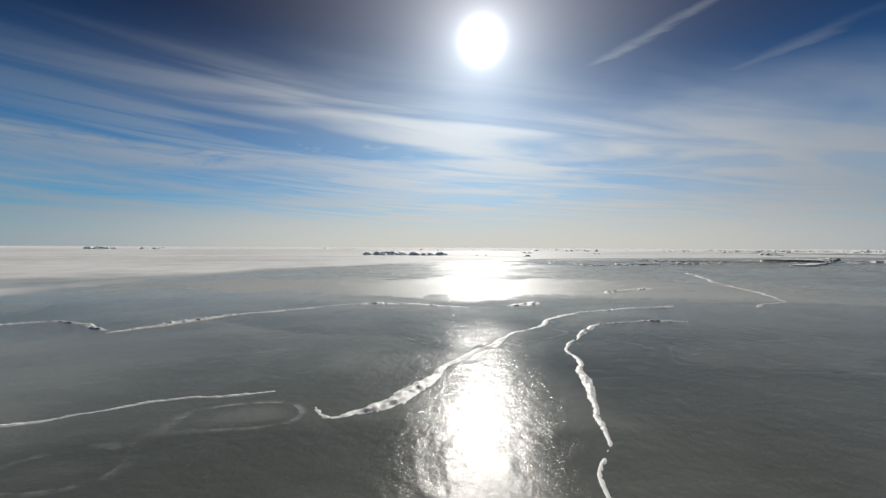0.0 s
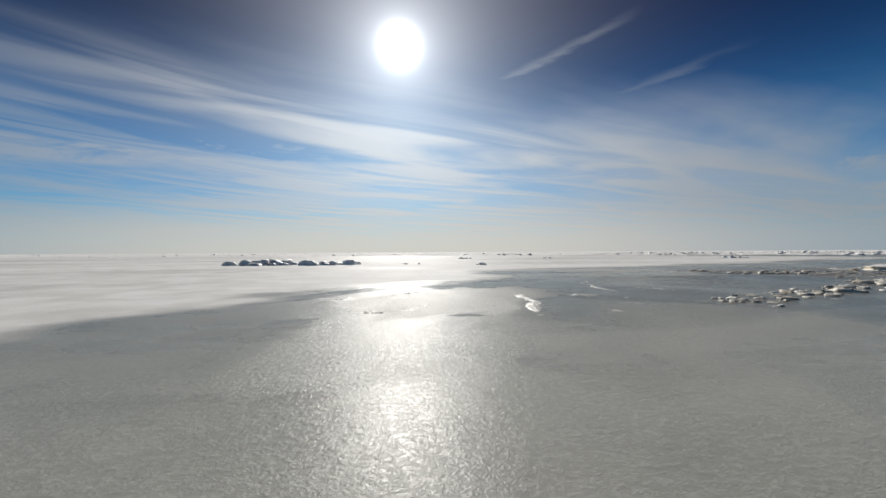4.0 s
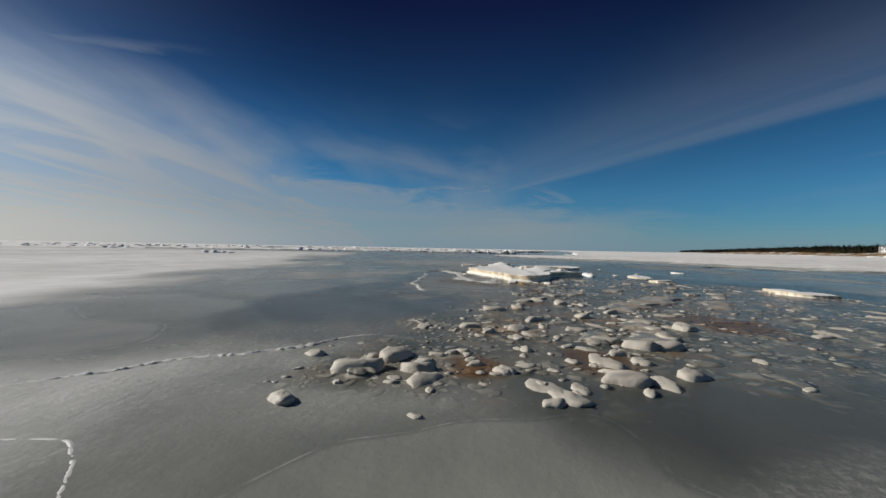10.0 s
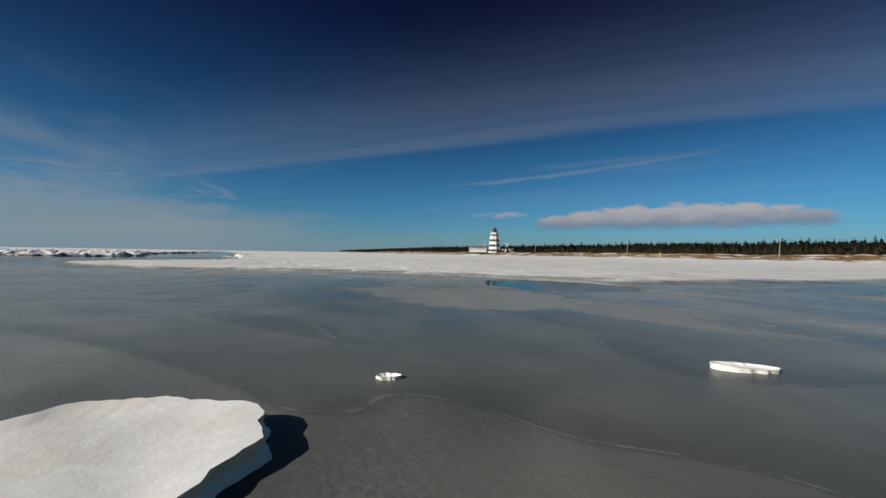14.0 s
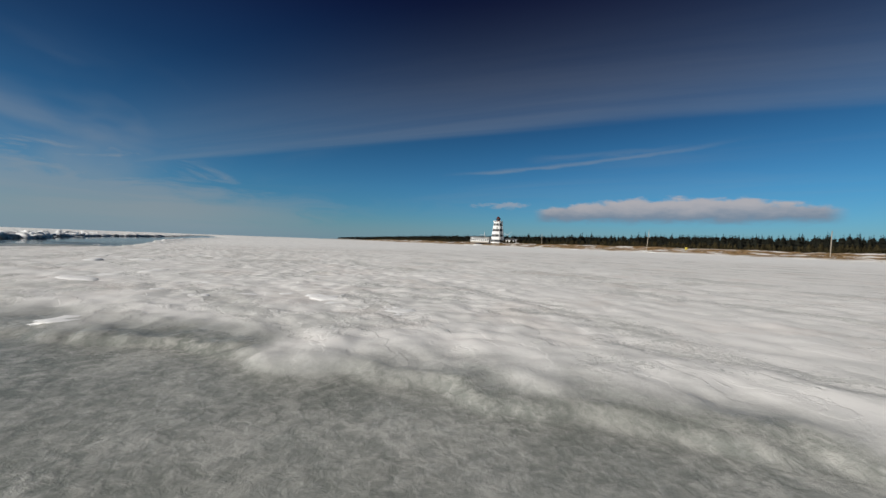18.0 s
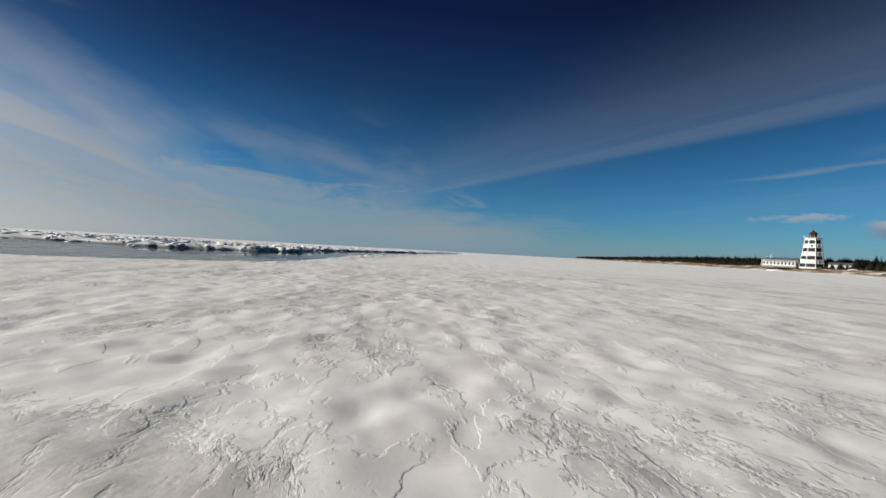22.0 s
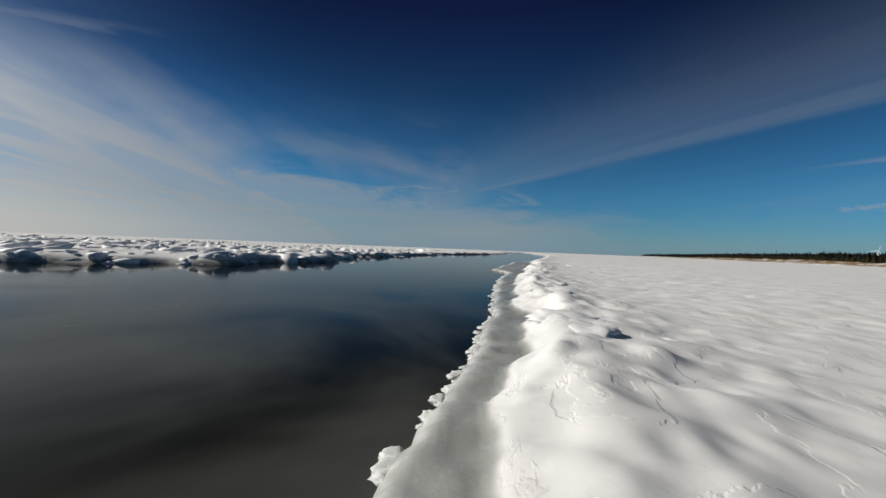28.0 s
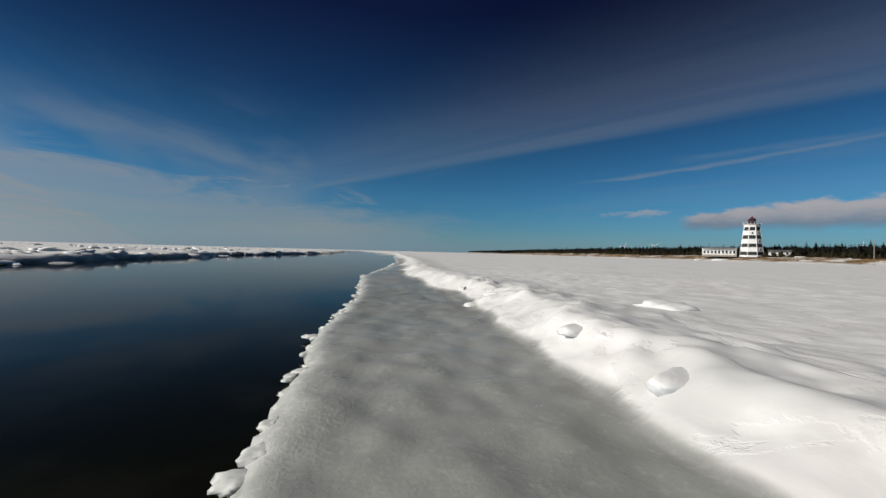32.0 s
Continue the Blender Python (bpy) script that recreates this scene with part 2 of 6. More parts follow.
    g.put(total.inputs[1], shine.outputs[0])
    bg = g.add("ShaderNodeBackground")
    g.put(bg.inputs[0], total.outputs[0])
    out = g.add("ShaderNodeOutputWorld")
    g.put(out.inputs[0], bg.outputs[0])


make_world()
sun = new("sun", bpy.data.lights.new("sun", "SUN"))
sun.data.energy, sun.data.angle, sun.data.color = 4.4, radians(0.55), (1.0, 0.955, 0.89)
sun.matrix_world = look(SUN_DIR * 300, (0, 0, 0))


# ---- materials ----
def material(name):
    m = bpy.data.materials.new(name)
    m.use_nodes = True
    g = Nodes(m.node_tree)
    out = g.add("ShaderNodeOutputMaterial")
    p = g.add("ShaderNodeBsdfPrincipled")
    g.put(out.inputs[0], p.outputs[0])
    return m, g, p


def where(g, kind="Object"):
    return g.add("ShaderNodeTexCoord").outputs[kind]


def simple(name, col, rough=0.6, metal=0.0, vary=0.25, scale=6.0, bump=0.2, size=0.01, spec=0.5):
    """A plain surface with grain at two scales."""
    m, g, p = material(name)
    c = where(g)
    a, b = g.noise(c, scale, 5), g.noise(c, scale * 0.17, 3)
    rnd = g.add("ShaderNodeObjectInfo").outputs["Random"]
    f = g.math("ADD", g.math("MULTIPLY", a, 0.5), g.math("ADD", g.math("MULTIPLY", b, 0.35), g.math("MULTIPLY", rnd, 0.15)))
    g.put(p.inputs["Base Color"], g.mix(f, tuple(x * (1 - vary) for x in col), tuple(min(1, x * (1 + vary)) for x in col)))
    p.inputs["Roughness"].default_value, p.inputs["Metallic"].default_value = rough, metal
    p.inputs["Specular IOR Level"].default_value = spec
    if bump:
        g.put(p.inputs["Normal"], g.bump(a, bump, size))
    return m


def make_ground_material():
    m, g, p = material("sea_ice")
    c = where(g)
    snow, frost, land, shelf = g.attr("snow"), g.attr("frost"), g.attr("land"), g.attr("shelf")
    big, mid = g.noise(c, 0.06, 4, 0.55, 0.6), g.noise(c, 0.5, 5, 0.6, 0.5)
    fine, grit = g.noise(c, 17.0, 5, 0.6, 0.3), g.noise(c, 55.0, 3, 0.6)
    crack = g.noise(c, 4.2, 8, 0.68)
    ripple = g.noise(g.scaled(c, (1.0, 0.6, 1.0)), 6.0, 2, 0.5, 0.8)
    plates = g.noise(g.scaled(c, (0.7, 1.0, 1.0)), 1.7, 6, 0.55, 0.3)
    drift = g.noise(g.scaled(c, (0.6, 1.0, 1.0)), 0.8, 7, 0.6, 0.5)
    # refrozen lead: grey-green, cloudy
    tone = g.math("ADD", g.math("MULTIPLY", big, 0.6), g.math("MULTIPLY", mid, 0.4))
    # thin sheets pushed over one another: each darkens towards the edge of the next
    flow = g.noise(g.scaled(c, (0.7, 1.0, 1.0)), 0.10, 3, 0.42, 0.9)
    saw = g.math("FRACT", g.math("MULTIPLY", flow, 8.0))
    tone = g.math("ADD", tone, g.math("MULTIPLY", g.math("SUBTRACT", g.math("MULTIPLY", g.step(saw, 0.0, 0.9), g.step(saw, 0.93, 1.0, 1.0, 0.0)), 0.5), 0.11))
    lead = g.mix(g.step(tone, 0.36, 0.66), (0.118, 0.126, 0.112), (0.245, 0.25, 0.225))
    lead = g.mix(g.math("MULTIPLY", g.step(saw, 0.0, 0.035, 1.0, 0.0), g.step(crack, 0.40, 0.62, 0.0, 0.55)), lead, (0.46, 0.46, 0.44))
    lead = g.mix(g.math("MULTIPLY", g.attr("pale"), g.step(mid, 0.3, 0.7, 0.6, 0.95)), lead, (0.31, 0.315, 0.285))
    lead = g.mix(g.attr("young"), lead, (0.045, 0.050, 0.047))
    lead = g.mix(g.step(fine, 0.62, 0.8, 0.0, 0.12), lead, (0.45, 0.46, 0.45))
    # frost flowers and crusts: broken white grains
    grains = g.step(g.math("ADD", fine, g.math("MULTIPLY", grit, 0.45)), 0.62, 0.92)
    fr = g.math("MULTIPLY", frost, g.math("ADD", 0.36, g.math("MULTIPLY", grains, 0.50)))
    col = g.mix(fr, lead, (0.52, 0.52, 0.49))
    # rough refrozen slush beside the shelf
    grit_a = g.attr("grit")
    clods = g.noise(c, 7.5, 6, 0.68, 0.4)
    wet = g.noise(c, 1.1, 5, 0.6, 0.8)
    slush = g.mix(g.step(g.math("ADD", g.math("MULTIPLY", clods, 0.6), g.math("MULTIPLY", wet, 0.4)), 0.40, 0.66), (0.17, 0.185, 0.165), (0.54, 0.53, 0.49))
    col = g.mix(grit_a, col, slush)
    # brash: half-drowned lumps in wet slush, stained with sand
    brash = g.attr("brash")
    warp = g.add("ShaderNodeVectorMath", operation="MULTIPLY_ADD")
    g.put(warp.inputs[0], g.add("ShaderNodeTexNoise").outputs["Color"])
    warp.inputs[0].links[0].from_node.inputs["Scale"].default_value = 2.5
    g.put(warp.inputs[0].links[0].from_node.inputs["Vector"], c)
    warp.inputs[1].default_value = (0.35, 0.35, 0.0)
    g.put(warp.inputs[2], c)
    lump_high = 0.0
    wetice = g.mix(g.step(wet, 0.38, 0.62), (0.082, 0.088, 0.078), (0.19, 0.175, 0.14))
    for scale, keep in ((2.6, 0.55), (6.0, 0.42), (13.0, 0.45)):
        vor = g.add("ShaderNodeTexVoronoi")
        g.put(vor.inputs["Vector"], warp.outputs[0])
        vor.inputs["Scale"].default_value = scale
        cell = g.add("ShaderNodeSeparateXYZ")
        g.put(cell.inputs[0], vor.outputs["Color"])
        there = g.math("MULTIPLY", g.step(vor.outputs["Distance"], 0.22, 0.46, 1.0, 0.0), g.math("GREATER_THAN", cell.outputs[0], keep))
        pale = g.mix(cell.outputs[1], (0.27, 0.25, 0.205), (0.60, 0.56, 0.48))
        wetice = g.mix(g.math("MULTIPLY", there, g.step(cell.outputs[2], 0.0, 1.0, 0.25, 0.85)), wetice, pale)
        lump_high = g.math("MAXIMUM", g.math("MULTIPLY", there, 2.6 / scale), lump_high)
    wetice = g.mix(g.math("MULTIPLY", g.step(g.noise(c, 0.75, 5, 0.62, 0.6), 0.53, 0.66), 0.65), wetice, (0.25, 0.165, 0.09))
    wetice = g.mix(g.math("MULTIPLY", g.attr("stain"), g.step(fine, 0.35, 0.7, 0.95, 0.7)), wetice, (0.13, 0.058, 0.014))
    col = g.mix(brash, col, wetice)
    # snow, thin in places so that grey ice shows
    thin = g.math("MULTIPLY", shelf, g.step(g.math("ADD", drift, g.math("MULTIPLY", g.math("ADD", crack, plates), 0.3)), 0.80, 0.90))
    white = g.mix(g.step(mid, 0.35, 0.7), (0.78, 0.775, 0.75), (0.86, 0.86, 0.85))
    worn = g.attr("worn")
    hard = g.noise(g.scaled(c, (0.45, 0.8, 1.0)), 0.55, 8, 0.66, 0.8)
    scour = g.math("MULTIPLY", worn, g.step(g.math("ADD", hard, g.math("MULTIPLY", g.math("SUBTRACT", fine, 0.5), 0.30)), 0.545, 0.565))
    white = g.mix(g.math("MULTIPLY", worn, g.step(big, 0.35, 0.65, 0.55, 0.95)), white, (0.765, 0.75, 0.725))
    white = g.mix(g.math("MULTIPLY", scour, g.step(crack, 0.38, 0.60, 0.80, 0.25)), white, (0.46, 0.465, 0.44))
    white = g.mix(g.math("MULTIPLY", thin, 0.22), white, (0.46, 0.47, 0.45))
    white = g.mix(g.math("MULTIPLY", shelf, g.step(plates, 0.52, 0.55, 0.0, 0.10)), white, (0.56, 0.565, 0.55))
    flecks = g.math("MULTIPLY", g.step(g.math("ADD", g.math("MULTIPLY", crack, 0.7), g.math("MULTIPLY", fine, 0.3)), 0.50, 0.60), g.step(hard, 0.40, 0.54))
    white = g.mix(g.math("MULTIPLY", g.math("MULTIPLY", flecks, worn), 0.42), white, (0.52, 0.525, 0.50))
    dirt = g.math("MULTIPLY", g.math("MULTIPLY", shelf, g.step(mid, 0.48, 0.68)), 0.24)
    white = g.mix(dirt, white, (0.60, 0.50, 0.44))
    edge = g.math("ADD", snow, g.math("MULTIPLY", g.math("SUBTRACT", g.math("ADD", g.math("MULTIPLY", mid, 0.6), g.math("MULTIPLY", fine, 0.4)), 0.5), 0.5))
    sn = g.math("MULTIPLY", g.step(edge, 0.08, 0.92), g.step(snow, 0.0, 0.12))
    col = g.mix(sn, col, white)
    shelf_ice = g.mix(g.step(big, 0.35, 0.65), (0.25, 0.26, 0.24), (0.36, 0.365, 0.345))
    col = g.mix(g.attr("ledge"), col, g.mix(g.step(fine, 0.5, 0.8, 0.0, 0.25), shelf_ice, (0.62, 0.62, 0.60)))
    col = g.mix(g.math("MULTIPLY", g.attr("rim"), g.step(crack, 0.35, 0.62, 0.3, 0.85)), col, (0.66, 0.67, 0.64))
    grass = g.mix(g.step(g.noise(c, 0.9, 5), 0.42, 0.6), (0.13, 0.085, 0.04), (0.33, 0.21, 0.10))
    patch = g.step(g.noise(g.scaled(c, (0.25, 0.7, 1.0)), 0.45, 5, 0.6), 0.53, 0.59)
    soil = g.mix(g.math("MULTIPLY", patch, 0.9), grass, (0.80, 0.79, 0.77))
    col = g.mix(land, col, soil)
    g.put(p.inputs["Base Color"], col)
    rough = g.math("ADD", g.step(mid, 0.3, 0.7, 0.13, 0.24), g.math("MULTIPLY", frost, 0.22))
    rough = g.math("ADD", g.math("MULTIPLY", rough, g.math("SUBTRACT", 1.0, sn)), g.math("MULTIPLY", sn, 0.8))
    rough = g.math("SUBTRACT", rough, g.math("MULTIPLY", g.attr("rippled"), 0.05))
    g.put(p.inputs["Roughness"], g.math("MAXIMUM", rough, g.math("MULTIPLY", land, 0.85)))
    g.put(p.inputs["Specular IOR Level"], g.step(snow, 0.04, 0.3, 0.036, 0.035))
    n1 = g.bump(g.math("ADD", g.math("MULTIPLY", g.math("MULTIPLY", grains, frost), 0.5), g.math("ADD", g.math("MULTIPLY", crack, 1.2), g.math("MULTIPLY", g.math("MULTIPLY", ripple, g.attr("rippled")), g.step(mid, 0.40, 0.62, 0.15, 1.0)))), 0.5, 0.016)
    calm = g.add("ShaderNodeMix", data_type="VECTOR")
    g.put(calm.inputs[0], g.math("MULTIPLY", sn, 0.75))
    g.put(calm.inputs[4], n1)
    g.put(calm.inputs[5], g.add("ShaderNodeNewGeometry").outputs["Normal"])
    n1 = calm.outputs[1]
    crisp = g.math("ADD", g.step(plates, 0.52, 0.55), g.math("MULTIPLY", g.step(hard, 0.545, 0.57), -1.4))
    pits = g.noise(g.scaled(c, (1.0, 1.5, 1.0)), 3.6, 4, 0.6, 0.6)
    pits = g.math("MULTIPLY", g.step(pits, 0.56, 0.70), g.step(hard, 0.44, 0.54, 0.15, 1.0))
    relief = g.math("ADD", g.math("MULTIPLY", drift, 0.08), g.math("MULTIPLY", crisp, 0.10))
    relief = g.math("ADD", relief, g.math("MULTIPLY", g.math("SUBTRACT", g.math("MULTIPLY", g.math("MULTIPLY", g.math("ADD", fine, g.math("MULTIPLY", crack, 0.7)), g.math("ADD", 0.10, scour)), 0.08), g.math("MULTIPLY", pits, 0.11)), worn))
    g.put(p.inputs["Normal"], g.bump(g.math("ADD", g.math("MULTIPLY", relief, g.math("ADD", 0.04, sn)), g.math("ADD", g.math("MULTIPLY", g.math("MULTIPLY", clods, grit_a), 0.6), g.math("MULTIPLY", g.math("MULTIPLY", lump_high, brash), 1.1))), 0.6, 0.06, n1))
    return m


def make_water_material():
    m, g, p = material("sea_water")
    c = where(g)
    skim = g.attr("skim")
    big = g.noise(g.scaled(c, (0.8, 1.0, 1.0)), 0.16, 5, 0.55, 0.5)
    film = g.math("MULTIPLY", skim, g.step(big, 0.38, 0.66))
    deep = g.mix(g.step(g.noise(c, 0.7, 5, 0.6), 0.42, 0.68), (0.003, 0.0036, 0.002), (0.009, 0.0095, 0.006))
    g.put(p.inputs["Base Color"], g.mix(film, deep, (0.105, 0.11, 0.10)))
    g.put(p.inputs["Roughness"], g.math("ADD", 0.05, g.math("MULTIPLY", film, 0.22)))
    p.inputs["IOR"].default_value = 1.33
    p.inputs["Specular IOR Level"].default_value = 0.035
    g.put(p.inputs["Normal"], g.bump(g.noise(c, 3.0, 3), 0.05, 0.01))
    return m


def make_block_material(name, clean, grey, dirt, dirty, relief=0.4):
    """Snow-capped sea ice, also plain snow: clean colour on upward faces, greyer and stained on the flanks."""
    m, g, p = material(name)
    c = where(g)
    a, b = g.noise(c, 3.2, 5, 0.6), g.noise(c, 14.0, 4, 0.6)
    geo = g.add("ShaderNodeNewGeometry")
    sep = g.add("ShaderNodeSeparateXYZ")
    g.put(sep.inputs[0], geo.outputs["Normal"])
    rnd = g.add("ShaderNodeObjectInfo").outputs["Random"]
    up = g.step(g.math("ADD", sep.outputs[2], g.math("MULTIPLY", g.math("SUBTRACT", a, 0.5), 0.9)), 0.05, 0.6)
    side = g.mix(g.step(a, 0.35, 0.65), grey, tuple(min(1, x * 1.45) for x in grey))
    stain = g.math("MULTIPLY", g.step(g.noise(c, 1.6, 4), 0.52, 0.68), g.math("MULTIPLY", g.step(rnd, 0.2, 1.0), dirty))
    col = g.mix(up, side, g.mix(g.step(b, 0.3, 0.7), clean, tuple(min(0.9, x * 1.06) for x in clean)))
    g.put(p.inputs["Base Color"], g.mix(stain, col, dirt))
    g.put(p.inputs["Roughness"], g.step(up, 0.0, 1.0, 0.34, 0.6))
    p.inputs["Specular IOR Level"].default_value = 0.4
    p.inputs["Subsurface Weight"].default_value = 0.0
    g.put(p.inputs["Normal"], g.bump(g.math("ADD", a, g.math("MULTIPLY", b, 0.3)), relief, 0.03))
    return m


def make_slush_material(name, dark, pale, brown):
    """Wet slush: grey ice mottled with pale grains and brown sand."""
    m, g, p = material(name)
    c = where(g)
    a, b, d = g.noise(c, 4.5, 7, 0.65, 0.6), g.noise(c, 22.0, 4, 0.6), g.noise(c, 1.7, 4, 0.6)
    f = g.step(g.math("ADD", a, g.math("MULTIPLY", g.math("SUBTRACT", b, 0.5), 0.3)), 0.42, 0.62)
    col = g.mix(f, dark, pale)
    g.put(p.inputs["Base Color"], g.mix(g.math("MULTIPLY", g.step(d, 0.48, 0.62), 0.75), col, brown))
    g.put(p.inputs["Roughness"], g.step(f, 0.0, 1.0, 0.28, 0.6))
    p.inputs["Specular IOR Level"].default_value = 0.2
    g.put(p.inputs["Normal"], g.bump(g.math("ADD", a, g.math("MULTIPLY", b, 0.3)), 0.5, 0.04))
    return m


MAT = {
    "ground": make_ground_material(),
    "water": make_water_material(),
    "floe": make_block_material("floe_snow", (0.84, 0.83, 0.80), (0.62, 0.60, 0.53), (0.62, 0.52, 0.36), 0.22, 0.28),
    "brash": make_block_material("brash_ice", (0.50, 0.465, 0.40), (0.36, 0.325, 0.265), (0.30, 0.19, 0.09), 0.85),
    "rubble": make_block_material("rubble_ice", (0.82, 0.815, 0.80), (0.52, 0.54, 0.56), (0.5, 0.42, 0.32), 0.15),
    "crust": make_block_material("crack_crust", (0.62, 0.62, 0.59), (0.46, 0.465, 0.44), (0.5, 0.45, 0.38), 0.1),
    # all snow: flanks vary from greyer than the upward faces to white
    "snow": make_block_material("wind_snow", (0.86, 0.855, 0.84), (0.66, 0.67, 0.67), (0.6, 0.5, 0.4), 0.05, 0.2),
    "ochre": simple("ochre_stained_ice", (0.46, 0.26, 0.10), 0.5, vary=0.4, scale=5.0, bump=0.3),
    "stain": make_slush_material("ochre_snow_stain", (0.22, 0.13, 0.03), (0.55, 0.45, 0.28), (0.30, 0.17, 0.03)),
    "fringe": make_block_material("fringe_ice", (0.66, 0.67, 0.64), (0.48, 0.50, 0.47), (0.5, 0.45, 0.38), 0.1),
    "tan": make_block_material("stained_floe_ice", (0.80, 0.77, 0.69), (0.60, 0.51, 0.37), (0.50, 0.37, 0.23), 0.5),
    "slush": make_slush_material("grey_slush", (0.20, 0.195, 0.175), (0.50, 0.475, 0.42), (0.36, 0.28, 0.20)),
    "white": simple("white_shingle_paint", (0.80, 0.80, 0.78), 0.55, vary=0.06, scale=3.0, bump=0.25),
    "black": simple("black_paint", (0.018, 0.018, 0.02), 0.5, vary=0.2, scale=3.0),
    "red": simple("red_lantern_paint", (0.075, 0.018, 0.018), 0.5, vary=0.2),
    "glass": simple("dark_window_glass", (0.03, 0.04, 0.05), 0.08, vary=0.2, bump=0.0),
    "roof": simple("grey_roof_shingle", (0.10, 0.10, 0.105), 0.8, vary=0.3, scale=2.0),
    "wood": simple("weathered_wood", (0.30, 0.26, 0.21), 0.8, vary=0.35, scale=4.0),
    "bark": simple("spruce_bark", (0.07, 0.05, 0.035), 0.9, vary=0.4),
    "spruce": simple("spruce_needles", (0.0075, 0.0085, 0.0045), 0.9, vary=0.5, scale=1.3, bump=0.0, spec=0.25),
    "shrub": simple("leafless_brush", (0.034, 0.027, 0.010), 0.9, vary=0.5, scale=0.8, bump=0.0, spec=0.2),
    "turbine": simple("turbine_white", (0.78, 0.79, 0.80), 0.45, vary=0.03),
    "yellow": simple("yellow_sign_paint", (0.45, 0.36, 0.05), 0.5, vary=0.08),
    "stone": simple("shore_stone", (0.22, 0.17, 0.13), 0.85, vary=0.4, scale=2.0),
}


# ---- building helpers ----
def link(name, bm, mat, parent=None, smooth=False):
    me = bpy.data.meshes.new(name)
    bm.to_mesh(me)
    bm.free()
    me.materials.append(mat)
    if smooth:
        me.polygons.foreach_set("use_smooth", [True] * len(me.polygons))
    ob = new(name, me)
    if parent is not None:
        ob.parent = parent
    return ob


def part(name, bm, mat, parent, label="", smooth=False):
    ob = link(name, bm, mat, parent, smooth)
    return tagged(ob, label) if label else ob


def thing(name, m, label, category, group="", kind=""):
    ob = new(name)
    ob.matrix_world = m
    return tagged(ob, label, category, group, kind)


def box(bm, lo, hi, bevel=0.0):
    v = [bm.verts.new((x, y, z)) for z in (lo[2], hi[2]) for x, y in ((lo[0], lo[1]), (hi[0], lo[1]), (hi[0], hi[1]), (lo[0], hi[1]))]
    f = [bm.faces.new([v[i] for i in q]) for q in ((3, 2, 1, 0), (4, 5, 6, 7), (0, 1, 5, 4), (1, 2, 6, 5), (2, 3, 7, 6), (3, 0, 4, 7))]
    if bevel:
        bmesh.ops.bevel(bm, geom=list({e for q in f for e in q.edges}), offset=bevel, segments=1, affect="EDGES")
    return bm


def cone(bm, z0, r0, z1, r1, n=10, x0=0.0, y0=0.0, x1=None, y1=None, caps=True):
    x1, y1 = x0 if x1 is None else x1, y0 if y1 is None else y1
    a = [bm.verts.new((x0 + r0 * math.cos(6.2832 * i / n), y0 + r0 * math.sin(6.2832 * i / n), z0)) for i in range(n)]
    b = [bm.verts.new((x1 + r1 * math.cos(6.2832 * i / n), y1 + r1 * math.sin(6.2832 * i / n), z1)) for i in range(n)]
    for i in range(n):
        bm.faces.new((a[i], a[(i + 1) % n], b[(i + 1) % n], b[i]))
    if caps:
        bm.faces.new(a[::-1])
        bm.faces.new(b)
    return bm


def smoothstep(a, b, x):
    t = np.clip((np.asarray(x, float) - a) / (b - a), 0, 1)
    return t * t * (3 - 2 * t)


def vnoise(x, y, seed=0):
    """Value noise on a lattice, 0 to 1."""
    ix, iy = np.floor(x).astype(np.int64), np.floor(y).astype(np.int64)
    fx, fy = x - ix, y - iy
    fx, fy = fx * fx * (3 - 2 * fx), fy * fy * (3 - 2 * fy)

    def h(i, j):
        k = (i * 374761393 + j * 668265263 + seed * 974634777) & 0xFFFFFFFF
        k = ((k ^ (k >> 13)) * 1274126177) & 0xFFFFFFFF
        return ((k ^ (k >> 16)) & 0xFFFF) / 65535.0
    a, b, c, d = h(ix, iy), h(ix + 1, iy), h(ix, iy + 1), h(ix + 1, iy + 1)
    return (a * (1 - fx) + b * fx) * (1 - fy) + (c * (1 - fx) + d * fx) * fy


def fbm(x, y, octaves=4, seed=0, gain=0.5):
    s, a, t = 0.0, 1.0, 0.0
    for o in range(octaves):
        s = s + a * vnoise(x * 2 ** o + 17.3 * o, y * 2 ** o - 9.1 * o, seed + o)
        t += a
        a *= gain
    return s / t


def side_of(x, y, line):
    """Signed distance to an open line; positive on its right-hand side."""
    best = np.full(x.shape, 1e9)
    sign = np.ones(x.shape)
    for (ax, ay), (bx, by) in zip(line[:-1], line[1:]):
        dx, dy = bx - ax, by - ay
        t = np.clip(((x - ax) * dx + (y - ay) * dy) / (dx * dx + dy * dy), 0, 1)
        d = np.hypot(x - ax - t * dx, y - ay - t * dy)
        near = d < best - 1e-9
        best = np.where(near, d, best)
        sign = np.where(near, np.where(dx * (y - ay) - dy * (x - ax) <= 0, 1.0, -1.0), sign)
    return best * sign


